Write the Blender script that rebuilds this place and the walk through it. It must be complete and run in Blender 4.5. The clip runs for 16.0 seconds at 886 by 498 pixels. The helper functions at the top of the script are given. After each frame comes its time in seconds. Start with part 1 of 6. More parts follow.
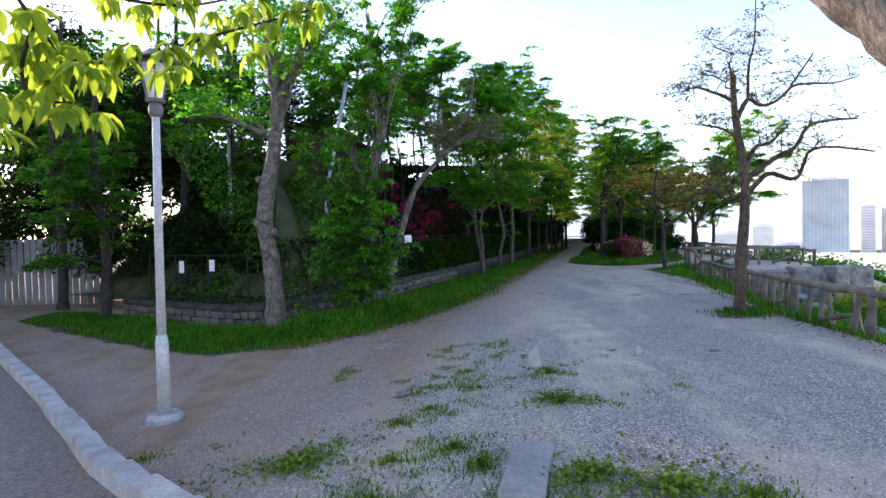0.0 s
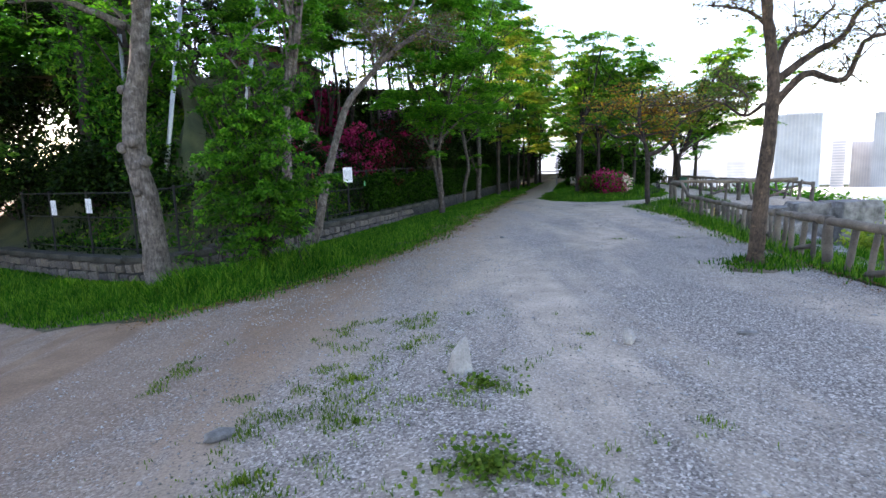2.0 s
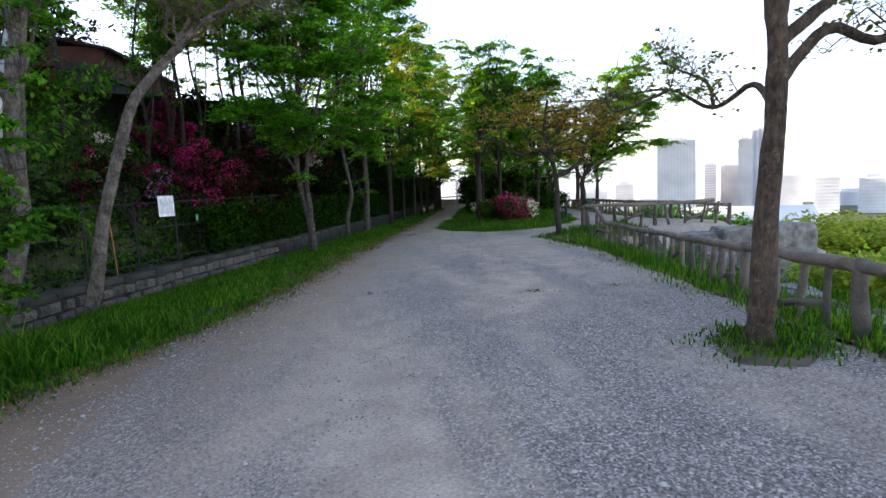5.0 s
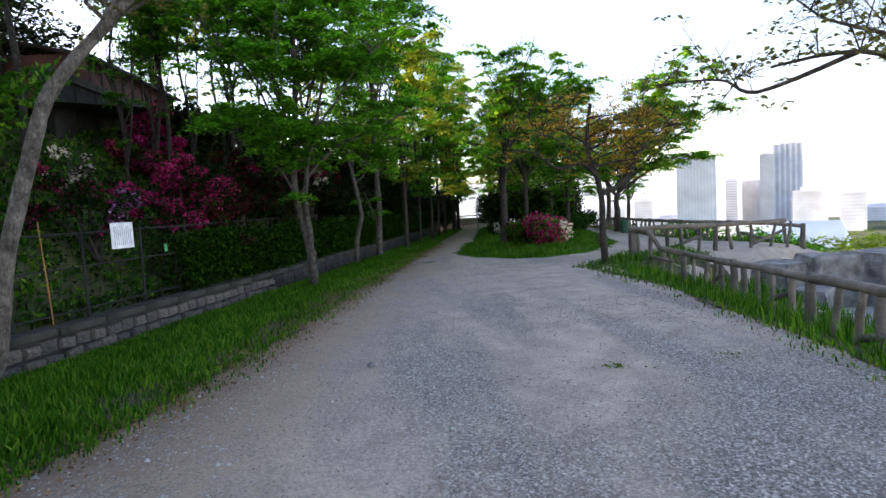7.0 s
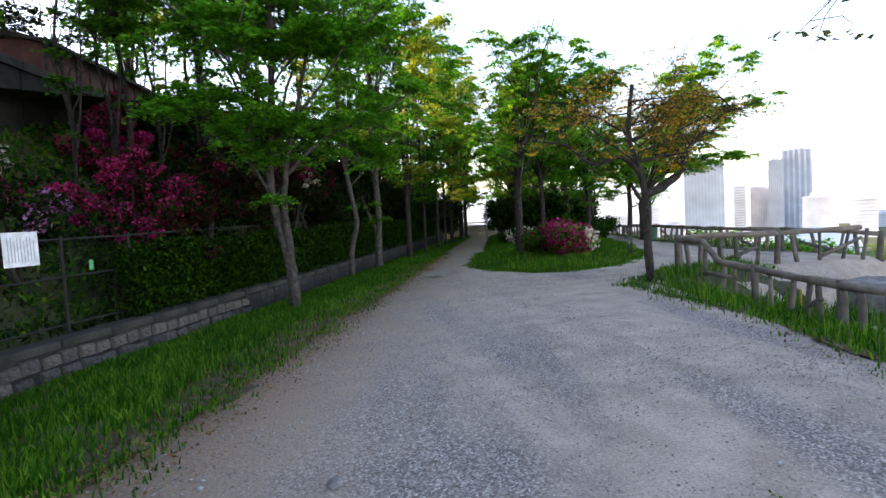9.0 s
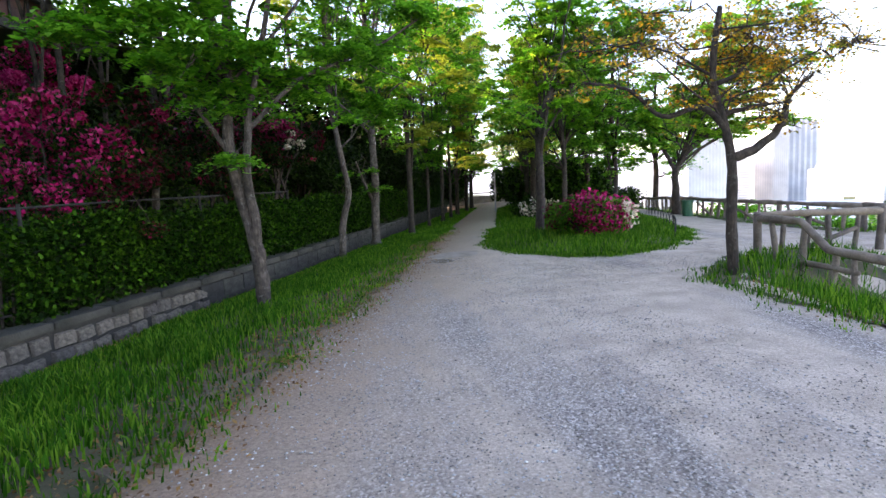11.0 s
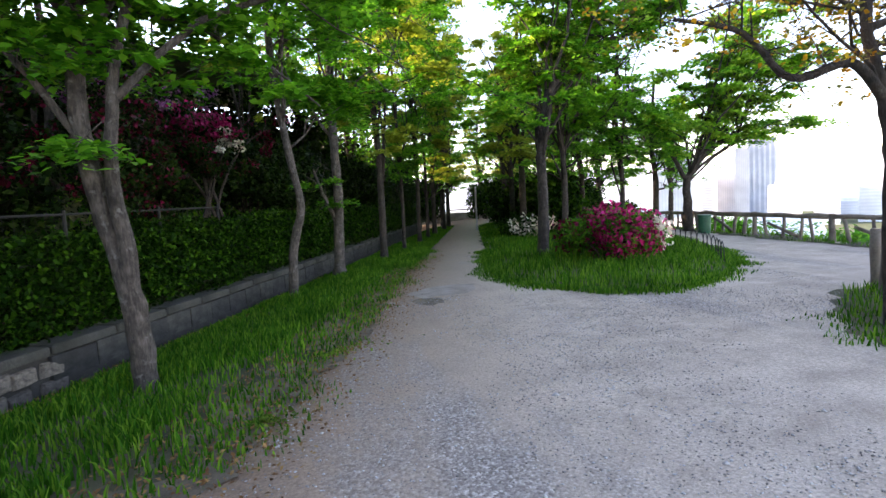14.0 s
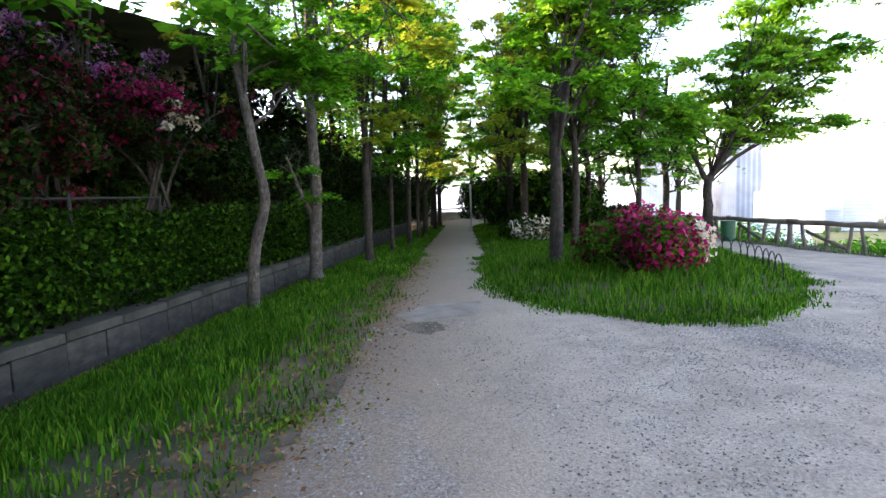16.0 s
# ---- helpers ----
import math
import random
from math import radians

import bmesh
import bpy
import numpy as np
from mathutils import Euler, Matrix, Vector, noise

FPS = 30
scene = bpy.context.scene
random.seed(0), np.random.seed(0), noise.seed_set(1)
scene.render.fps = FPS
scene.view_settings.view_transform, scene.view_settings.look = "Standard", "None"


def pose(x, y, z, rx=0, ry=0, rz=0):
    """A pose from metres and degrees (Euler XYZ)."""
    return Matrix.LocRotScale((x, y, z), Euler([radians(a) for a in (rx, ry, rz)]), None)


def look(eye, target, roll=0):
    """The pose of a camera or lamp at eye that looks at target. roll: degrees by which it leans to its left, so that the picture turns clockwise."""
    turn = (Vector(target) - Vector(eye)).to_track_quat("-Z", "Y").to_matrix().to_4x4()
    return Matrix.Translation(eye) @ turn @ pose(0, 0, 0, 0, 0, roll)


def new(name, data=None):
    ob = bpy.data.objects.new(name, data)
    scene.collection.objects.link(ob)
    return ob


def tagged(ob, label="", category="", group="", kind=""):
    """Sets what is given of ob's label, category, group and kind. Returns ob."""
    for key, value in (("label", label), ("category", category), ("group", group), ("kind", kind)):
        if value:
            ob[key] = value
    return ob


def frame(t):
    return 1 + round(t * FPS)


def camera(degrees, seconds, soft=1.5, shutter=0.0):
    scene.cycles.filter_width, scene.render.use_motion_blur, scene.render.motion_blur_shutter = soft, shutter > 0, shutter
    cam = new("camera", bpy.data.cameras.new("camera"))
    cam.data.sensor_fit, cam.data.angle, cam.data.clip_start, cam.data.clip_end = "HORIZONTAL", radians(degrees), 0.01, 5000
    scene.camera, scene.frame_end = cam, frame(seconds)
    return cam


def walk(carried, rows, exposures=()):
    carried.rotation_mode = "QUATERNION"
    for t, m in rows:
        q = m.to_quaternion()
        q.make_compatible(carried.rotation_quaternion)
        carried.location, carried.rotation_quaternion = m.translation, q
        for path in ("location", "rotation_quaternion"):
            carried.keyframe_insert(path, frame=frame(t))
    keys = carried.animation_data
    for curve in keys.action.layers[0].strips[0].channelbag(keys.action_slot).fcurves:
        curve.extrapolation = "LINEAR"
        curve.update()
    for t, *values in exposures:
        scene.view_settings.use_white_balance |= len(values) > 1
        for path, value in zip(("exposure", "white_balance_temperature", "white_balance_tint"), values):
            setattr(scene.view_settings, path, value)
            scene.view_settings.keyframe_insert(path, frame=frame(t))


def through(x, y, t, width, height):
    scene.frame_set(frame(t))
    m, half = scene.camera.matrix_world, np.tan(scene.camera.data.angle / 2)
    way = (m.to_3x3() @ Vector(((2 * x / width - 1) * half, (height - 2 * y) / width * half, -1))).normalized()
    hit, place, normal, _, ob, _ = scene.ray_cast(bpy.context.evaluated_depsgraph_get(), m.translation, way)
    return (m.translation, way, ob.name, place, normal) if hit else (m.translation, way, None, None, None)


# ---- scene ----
cam = camera(77.0, 16.0)
ROWS = [
    (0, 0.392, -0.114, 1.652, 0.88, -1.90, 1.62),
    (0.5, 0.529, 0.515, 1.578, 3.59, -2.38, 2.27),
    (1, 0.696, 1.171, 1.553, 4.41, -5.14, 4.29),
    (1.5, 0.902, 1.909, 1.523, 2.63, -7.71, 4.39),
    (2, 1.144, 2.639, 1.468, -1.55, -8.42, 1.90),
    (2.5, 1.389, 3.297, 1.444, -4.39, -7.03, 2.36),
    (3, 1.630, 3.896, 1.409, -8.36, -5.34, 1.93),
    (3.5, 1.831, 4.468, 1.379, -10.95, -5.78, 1.48),
    (4, 1.949, 5.017, 1.375, -11.82, -6.43, 1.54),
    (4.2, 1.999, 5.217, 1.371, -11.78, -6.70, 1.74),
    (6.3, 2.364, 7.680, 1.474, -10.64, -4.78, 3.61),
    (6.5, 2.392, 7.910, 1.481, -10.47, -4.77, 3.04),
    (7, 2.484, 8.479, 1.478, -9.54, -4.22, 3.19),
    (7.5, 2.544, 9.045, 1.471, -8.80, -3.99, 3.70),
    (8, 2.625, 9.639, 1.436, -10.18, -4.02, 4.72),
    (8.5, 2.721, 10.223, 1.446, -10.43, -3.56, 5.99),
    (9, 2.807, 10.755, 1.444, -8.97, -3.47, 3.30),
    (9.2, 2.860, 10.969, 1.438, -7.57, -3.62, 2.42),
    (11.3, 3.026, 13.682, 1.440, -9.63, -6.78, 3.09),
    (11.5, 3.060, 13.905, 1.429, -10.41, -6.82, 3.04),
    (12, 3.126, 14.395, 1.431, -11.70, -6.84, 3.64),
    (12.5, 3.098, 14.863, 1.420, -13.29, -6.45, 2.98),
    (13, 3.142, 15.330, 1.405, -11.49, -5.97, 4.66),
    (13.5, 3.177, 15.819, 1.376, -11.28, -5.38, 4.28),
    (14, 3.237, 16.330, 1.348, -12.03, -4.89, 3.27),
    (14.5, 3.290, 16.823, 1.331, -12.97, -5.06, 3.05),
    (15, 3.351, 17.271, 1.318, -14.20, -4.97, 2.67),
    (15.5, 3.433, 17.705, 1.318, -12.60, -5.06, 2.87),
    (16, 3.472, 18.171, 1.306, -13.22, -5.02, 1.90),
]
EXPOSURES = [(0.0, 1.88, 6600, 25), (1.2, 2.12, 6800, 25), (2.2, 2.25, 7100, 25), (3.5, 1.95, 7250, 26), (4.2, 1.85, 7300, 26), (8.0, 2.0, 7400, 26), (9.2, 2.1, 7450, 27), (11.3, 2.74, 7500, 31), (12.5, 2.64, 7450, 32), (14.0, 2.68, 7500, 30), (16.0, 2.86, 7450, 29)]
walk(cam, [(t, pose(x, y, z, 90 + pitch, roll, yaw)) for t, x, y, z, yaw, pitch, roll in ROWS], EXPOSURES)

# ---- light ----
SUN_AZ, SUN_EL = radians(-52), radians(16)
world = bpy.data.worlds.new("world")
scene.world = world
world.use_nodes = True
wn = world.node_tree.nodes
sky = wn.new("ShaderNodeTexSky")
sky.sky_type, sky.sun_disc = "NISHITA", False
sky.sun_elevation, sky.sun_rotation = SUN_EL, SUN_AZ
sky.air_density, sky.dust_density, sky.ozone_density = 0.9, 0.25, 1.0
wn["Background"].inputs["Strength"].default_value = 0.15
world.node_tree.links.new(sky.outputs[0], wn["Background"].inputs["Color"])
sun = new("sun", bpy.data.lights.new("sun", "SUN"))
sun.data.energy, sun.data.angle, sun.data.color = 3.2, radians(0.6), (1.0, 0.86, 0.66)
sun_way = Vector((math.sin(SUN_AZ) * math.cos(SUN_EL), math.cos(SUN_AZ) * math.cos(SUN_EL), math.sin(SUN_EL)))
sun.matrix_world = look(sun_way * 50, (0, 0, 0))


# ---- materials ----
def material(name):
    m = bpy.data.materials.new(name)
    m.use_nodes = True
    nt = m.node_tree
    return m, nt, nt.nodes["Principled BSDF"]


def node(nt, kind, **inputs):
    n = nt.nodes.new(kind)
    for key, value in inputs.items():
        n.inputs[key.replace("_", " ")].default_value = value
    return n


def noise_of(nt, scale, detail=4.0, rough=0.55, objspace=True):
    n = node(nt, "ShaderNodeTexNoise", Scale=scale, Detail=detail, Roughness=rough)
    c = nt.nodes.new("ShaderNodeTexCoord")
    nt.links.new(c.outputs["Object" if objspace else "Generated"], n.inputs["Vector"])
    return n


def ramp_of(nt, source, stops):
    r = nt.nodes.new("ShaderNodeValToRGB")
    r.color_ramp.elements[0].position, r.color_ramp.elements[0].color = stops[0][0], (*stops[0][1], 1)
    r.color_ramp.elements[1].position, r.color_ramp.elements[1].color = stops[-1][0], (*stops[-1][1], 1)
    for p, c in stops[1:-1]:
        r.color_ramp.elements.new(p).color = (*c, 1)
    nt.links.new(source, r.inputs[0])
    return r


def mix_of(nt, fac, a, b, mode="MIX"):
    m = nt.nodes.new("ShaderNodeMix")
    m.data_type, m.blend_type = "RGBA", mode
    if isinstance(fac, float):
        m.inputs[0].default_value = fac
    else:
        nt.links.new(fac, m.inputs[0])
    for socket, value in ((m.inputs[6], a), (m.inputs[7], b)):
        if isinstance(value, tuple):
            socket.default_value = (*value, 1)
        else:
            nt.links.new(value, socket)
    return m.outputs[2]


def bump_of(nt, bsdf, height, strength, distance=0.02):
    b = node(nt, "ShaderNodeBump", Strength=strength, Distance=distance)
    nt.links.new(height, b.inputs["Height"])
    nt.links.new(b.outputs[0], bsdf.inputs["Normal"])


def rough_matter(name, dark, light, fine=40.0, coarse=3.0, rough=0.85, bump=0.4, metallic=0.0, vary=False):
    """A weathered surface: coarse stains and fine grain."""
    m, nt, b = material(name)
    big, small = noise_of(nt, coarse), noise_of(nt, fine, 6.0, 0.65)
    base = ramp_of(nt, big.outputs[0], [(0.32, dark), (0.68, light)])
    grain = ramp_of(nt, small.outputs[0], [(0.3, (0.55, 0.55, 0.55)), (0.7, (1.2, 1.2, 1.2))])
    colour = mix_of(nt, 0.75, base.outputs[0], grain.outputs[0], "MULTIPLY")
    if vary:
        info = nt.nodes.new("ShaderNodeObjectInfo")
        tone = ramp_of(nt, info.outputs["Random"], [(0.0, (0.6, 0.58, 0.6)), (0.5, (1.0, 0.97, 0.93)), (1.0, (1.35, 1.25, 1.15))])
        colour = mix_of(nt, 0.9, colour, tone.outputs[0], "MULTIPLY")
    nt.links.new(colour, b.inputs["Base Color"])
    b.inputs["Roughness"].default_value, b.inputs["Metallic"].default_value = rough, metallic
    bump_of(nt, b, small.outputs[0], bump)
    return m


def bark_matter(name, dark, light, patch):
    """Bark: upright furrows, blotches and pale patches of lichen."""
    m, nt, b = material(name)
    c, way = nt.nodes.new("ShaderNodeTexCoord"), node(nt, "ShaderNodeMapping")
    way.inputs["Scale"].default_value = (1.0, 1.0, 0.22)
    nt.links.new(c.outputs["Object"], way.inputs["Vector"])
    furrow = node(nt, "ShaderNodeTexNoise", Scale=38.0, Detail=6.0, Roughness=0.7, Distortion=0.6)
    nt.links.new(way.outputs[0], furrow.inputs["Vector"])
    blotch, lichen = noise_of(nt, 7.0, 5.0, 0.65), noise_of(nt, 11.0, 4.0, 0.7)
    base = ramp_of(nt, blotch.outputs[0], [(0.33, dark), (0.67, light)])
    grain = ramp_of(nt, furrow.outputs[0], [(0.34, (0.32, 0.3, 0.28)), (0.62, (1.3, 1.28, 1.25))])
    colour = mix_of(nt, 0.9, base.outputs[0], grain.outputs[0], "MULTIPLY")
    where = ramp_of(nt, lichen.outputs[0], [(0.58, (0, 0, 0)), (0.68, (0.75, 0.75, 0.75))])
    nt.links.new(mix_of(nt, where.outputs[0], colour, patch), b.inputs["Base Color"])
    b.inputs["Roughness"].default_value = 0.92
    bump_of(nt, b, furrow.outputs[0], 1.0, 0.03)
    return m


def leaf_matter(name, dark, mid, light, through=0.45, sheen=0.16):
    """Leaves or petals, each its own tone, which let light through."""
    m, nt, b = material(name)
    geo = nt.nodes.new("ShaderNodeNewGeometry")
    tone = ramp_of(nt, geo.outputs["Random Per Island"], [(0.0, dark), (0.55, mid), (1.0, light)])
    patch = noise_of(nt, 0.9, 2.0)
    shade = ramp_of(nt, patch.outputs[0], [(0.35, (0.72, 0.78, 0.7)), (0.65, (1.2, 1.15, 1.0))])
    colour = mix_of(nt, 1.0, tone.outputs[0], shade.outputs[0], "MULTIPLY")
    nt.links.new(colour, b.inputs["Base Color"])
    b.inputs["Roughness"].default_value = 0.5
    b.inputs["Specular IOR Level"].default_value = sheen
    t = nt.nodes.new("ShaderNodeBsdfTranslucent")
    warm = mix_of(nt, 1.0, colour, (1.12, 1.15, 0.72), "MULTIPLY")
    nt.links.new(warm, t.inputs["Color"])
    mixer = nt.nodes.new("ShaderNodeMixShader")
    mixer.inputs[0].default_value = through
    nt.links.new(b.outputs[0], mixer.inputs[1])
    nt.links.new(t.outputs[0], mixer.inputs[2])
    nt.links.new(mixer.outputs[0], nt.nodes["Material Output"].inputs["Surface"])
    return m


def gravel_matter():
    m, nt, b = material("trodden_gravel")
    c = nt.nodes.new("ShaderNodeTexCoord")
    big = node(nt, "ShaderNodeTexNoise", Scale=1.0, Detail=5.0, Roughness=0.62, Distortion=0.4)
    lanes = node(nt, "ShaderNodeMapping")
    lanes.inputs["Rotation"].default_value, lanes.inputs["Scale"].default_value = (0, 0, 0.27), (0.62, 0.13, 1.0)
    nt.links.new(c.outputs["Object"], lanes.inputs["Vector"])
    nt.links.new(lanes.outputs[0], big.inputs["Vector"])
    mid = noise_of(nt, 2.2, 5.0, 0.6)
    fine = noise_of(nt, 45.0, 6.0, 0.7)
    cells = node(nt, "ShaderNodeTexVoronoi", Scale=72.0)
    nt.links.new(c.outputs["Object"], cells.inputs["Vector"])
    dirt = ramp_of(nt, mid.outputs[0], [(0.3, (0.40, 0.312, 0.235)), (0.7, (0.63, 0.515, 0.405))])
    stones = ramp_of(nt, cells.outputs["Color"], [(0.0, (0.06, 0.05, 0.044)), (0.35, (0.20, 0.17, 0.15)), (0.65, (0.36, 0.31, 0.27)), (1.0, (0.80, 0.72, 0.64))])
    split = nt.nodes.new("ShaderNodeSeparateXYZ")
    nt.links.new(c.outputs["Object"], split.inputs[0])
    slope = node(nt, "ShaderNodeVectorMath")
    slope.operation = "DOT_PRODUCT"
    nt.links.new(c.outputs["Object"], slope.inputs[0])
    slope.inputs[1].default_value = (1.0, -0.28, 0.0)
    rag = node(nt, "ShaderNodeMath")
    rag.operation = "MULTIPLY_ADD"
    nt.links.new(mid.outputs[0], rag.inputs[0])
    rag.inputs[1].default_value = -2.2
    nt.links.new(slope.outputs["Value"], rag.inputs[2])
    margin = nt.nodes.new("ShaderNodeMapRange")
    for key, value in (("From Min", -3.9), ("From Max", -1.8), ("To Min", 1.0), ("To Max", 0.0)):
        margin.inputs[key].default_value = value
    nt.links.new(rag.outputs[0], margin.inputs["Value"])
    fade = nt.nodes.new("ShaderNodeMapRange")
    for key, value in (("From Min", 6.0), ("From Max", 22.0), ("To Min", 0.07), ("To Max", -0.10)):
        fade.inputs[key].default_value = value
    nt.links.new(split.outputs["Y"], fade.inputs["Value"])
    total = nt.nodes.new("ShaderNodeMath")
    nt.links.new(big.outputs[0], total.inputs[0])
    nt.links.new(fade.outputs[0], total.inputs[1])
    where = ramp_of(nt, total.outputs[0], [(0.43, (0.06, 0.06, 0.06)), (0.57, (0.92, 0.92, 0.92))])
    bare = nt.nodes.new("ShaderNodeMath")
    bare.operation = "MULTIPLY_ADD"
    nt.links.new(margin.outputs[0], bare.inputs[0])
    bare.inputs[1].default_value = -0.6
    nt.links.new(where.outputs[0], bare.inputs[2])
    bare.use_clamp = True
    brown = mix_of(nt, 1.0, dirt.outputs[0], (0.52, 0.41, 0.33), "MULTIPLY")
    earth = mix_of(nt, margin.outputs[0], dirt.outputs[0], brown)
    colour = mix_of(nt, bare.outputs[0], earth, stones.outputs[0])
    speck = ramp_of(nt, fine.outputs[0], [(0.3, (0.5, 0.5, 0.5)), (0.7, (1.35, 1.35, 1.35))])
    colour = mix_of(nt, 0.8, colour, speck.outputs[0], "MULTIPLY")
    nt.links.new(colour, b.inputs["Base Color"])
    b.inputs["Roughness"].default_value = 0.95
    relief = node(nt, "ShaderNodeMath")
    relief.operation = "MULTIPLY_ADD"
    nt.links.new(cells.outputs["Distance"], relief.inputs[0])
    relief.inputs[1].default_value = -0.7
    nt.links.new(fine.outputs[0], relief.inputs[2])
    bump_of(nt, b, relief.outputs[0], 0.6, 0.012)
    return m


GRAVEL = gravel_matter()
SOIL = rough_matter("grass_soil", (0.04, 0.048, 0.018), (0.12, 0.10, 0.05), 60, 2.5, 0.95, 0.5)
LITTER = rough_matter("leaf_litter_soil", (0.09, 0.068, 0.042), (0.22, 0.165, 0.11), 70, 3.0, 0.95, 0.5)
BED = rough_matter("coarse_brown_gravel", (0.16, 0.125, 0.10), (0.34, 0.27, 0.215), 75, 22.0, 0.95, 1.0)
LOWLAND = rough_matter("park_lowland", (0.05, 0.09, 0.03), (0.12, 0.14, 0.05), 0.2, 0.02, 0.95, 0.1)
MOSS = rough_matter("mossy_bank", (0.025, 0.04, 0.010), (0.085, 0.095, 0.030), 30, 1.2, 0.95, 0.5)
BARK = bark_matter("grey_bark", (0.022, 0.017, 0.013), (0.11, 0.092, 0.08), (0.17, 0.165, 0.15))
BARK_WARM = bark_matter("warm_brown_bark", (0.035, 0.023, 0.016), (0.15, 0.105, 0.075), (0.24, 0.16, 0.10))
BARK_KNOB = bark_matter("knobbly_grey_bark", (0.06, 0.05, 0.042), (0.24, 0.21, 0.19), (0.3, 0.28, 0.26))
BARK_PALE = bark_matter("pale_smooth_bark", (0.035, 0.029, 0.024), (0.13, 0.112, 0.098), (0.18, 0.17, 0.155))
BARK_DARK = bark_matter("dark_bark", (0.012, 0.009, 0.007), (0.06, 0.046, 0.036), (0.09, 0.085, 0.072))
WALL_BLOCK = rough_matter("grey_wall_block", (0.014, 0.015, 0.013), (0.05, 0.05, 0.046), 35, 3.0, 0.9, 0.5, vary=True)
LOG = rough_matter("weathered_log", (0.09, 0.075, 0.062), (0.22, 0.19, 0.16), 45, 3.5, 0.85, 0.6, vary=True)
LOG_TOP = rough_matter("worn_log_rail", (0.14, 0.108, 0.08), (0.29, 0.24, 0.185), 45, 3.5, 0.8, 0.5)
STONE = rough_matter("rough_wall_stone", (0.07, 0.062, 0.054), (0.21, 0.185, 0.16), 30, 5.0, 0.9, 0.8, vary=True)
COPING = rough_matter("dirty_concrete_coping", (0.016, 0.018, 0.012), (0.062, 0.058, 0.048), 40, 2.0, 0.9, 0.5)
MORTAR = rough_matter("dark_joint_mortar", (0.02, 0.019, 0.017), (0.05, 0.047, 0.042), 50, 4.0, 0.95, 0.4)
COPING_PALE = rough_matter("worn_pale_concrete", (0.26, 0.24, 0.22), (0.38, 0.355, 0.33), 40, 2.0, 0.9, 0.3)
GRANITE = rough_matter("pale_granite", (0.10, 0.092, 0.085), (0.36, 0.34, 0.32), 40, 4.0, 0.85, 0.5)
KERB = rough_matter("pale_kerb_concrete", (0.27, 0.25, 0.23), (0.48, 0.46, 0.43), 60, 3.0, 0.85, 0.3)
IRON = rough_matter("black_fence_paint", (0.008, 0.009, 0.008), (0.018, 0.018, 0.017), 40, 4.0, 0.85, 0.2)
STEEL = rough_matter("galvanised_pole", (0.32, 0.34, 0.35), (0.48, 0.5, 0.5), 30, 2.0, 0.45, 0.1, 0.6)
LAMP_PAINT = rough_matter("faded_grey_lamp_paint", (0.40, 0.39, 0.40), (0.56, 0.54, 0.55), 30, 3.0, 0.5, 0.1)
LAMP_DARK = rough_matter("brown_lantern_roof", (0.10, 0.085, 0.075), (0.17, 0.15, 0.135), 30, 3.0, 0.6, 0.1)
PAPER = rough_matter("white_notice_sheet", (0.74, 0.76, 0.80), (0.82, 0.84, 0.86), 8, 1.0, 0.5, 0.02)
INK = rough_matter("grey_print", (0.38, 0.40, 0.45), (0.46, 0.48, 0.53), 20, 2.0, 0.7, 0.02)
GREEN_TAG = rough_matter("green_enamel", (0.02, 0.30, 0.10), (0.04, 0.40, 0.15), 20, 2.0, 0.4, 0.05)
BIN_GREEN = rough_matter("dark_green_bin", (0.008, 0.09, 0.045), (0.015, 0.13, 0.065), 20, 2.0, 0.45, 0.05)
YELLOW_TAG = rough_matter("yellow_tag", (0.55, 0.36, 0.03), (0.68, 0.46, 0.05), 20, 2.0, 0.5, 0.05)
BAMBOO = rough_matter("orange_stake", (0.30, 0.12, 0.03), (0.42, 0.19, 0.05), 30, 4.0, 0.6, 0.1)
BAMBOO_PALE = rough_matter("pale_bamboo", (0.34, 0.22, 0.10), (0.50, 0.36, 0.18), 30, 4.0, 0.6, 0.1)
GREY_BOARD = rough_matter("grey_fence_boards", (0.13, 0.13, 0.135), (0.24, 0.24, 0.245), 40, 2.0, 0.8, 0.3)
ROOF = rough_matter("rusty_boarding", (0.05, 0.016, 0.012), (0.15, 0.05, 0.034), 30, 2.0, 0.8, 0.3)
ROOF_DARK = rough_matter("dark_brown_roof", (0.018, 0.011, 0.009), (0.045, 0.028, 0.022), 30, 2.0, 0.9, 0.3)
# far building tones lifted towards white to take in the distance haze
FACADE_WHITE = rough_matter("haze_whitened_facade", (0.84, 0.85, 0.87), (0.88, 0.89, 0.90), 0.02, 0.005, 0.95, 0.02)
FACADE_GREY = rough_matter("haze_paled_grey_facade", (0.76, 0.78, 0.82), (0.81, 0.83, 0.86), 0.02, 0.005, 0.9, 0.02)
TOWER_GLASS = rough_matter("haze_paled_bluish_glass", (0.58, 0.62, 0.69), (0.64, 0.68, 0.74), 0.02, 0.005, 0.7, 0.02)
LEAF = leaf_matter("fresh_green_leaves", (0.032, 0.155, 0.014), (0.085, 0.35, 0.03), (0.23, 0.54, 0.06), 0.66)
LEAF_MID = leaf_matter("mid_green_leaves", (0.022, 0.11, 0.010), (0.055, 0.225, 0.02), (0.15, 0.38, 0.04), 0.58)
# evergreen green darkened further to stand for the shade on the bank
LEAF_SHADED = leaf_matter("shaded_evergreen_leaves", (0.004, 0.012, 0.003), (0.010, 0.030, 0.006), (0.036, 0.075, 0.014), 0.2, 0.06)
# light green raised to carry light falling on crowns and slope shrubs
LEAF_LIT_PALE = leaf_matter("lit_pale_green_leaves", (0.10, 0.28, 0.03), (0.22, 0.48, 0.05), (0.42, 0.62, 0.10), 0.66)
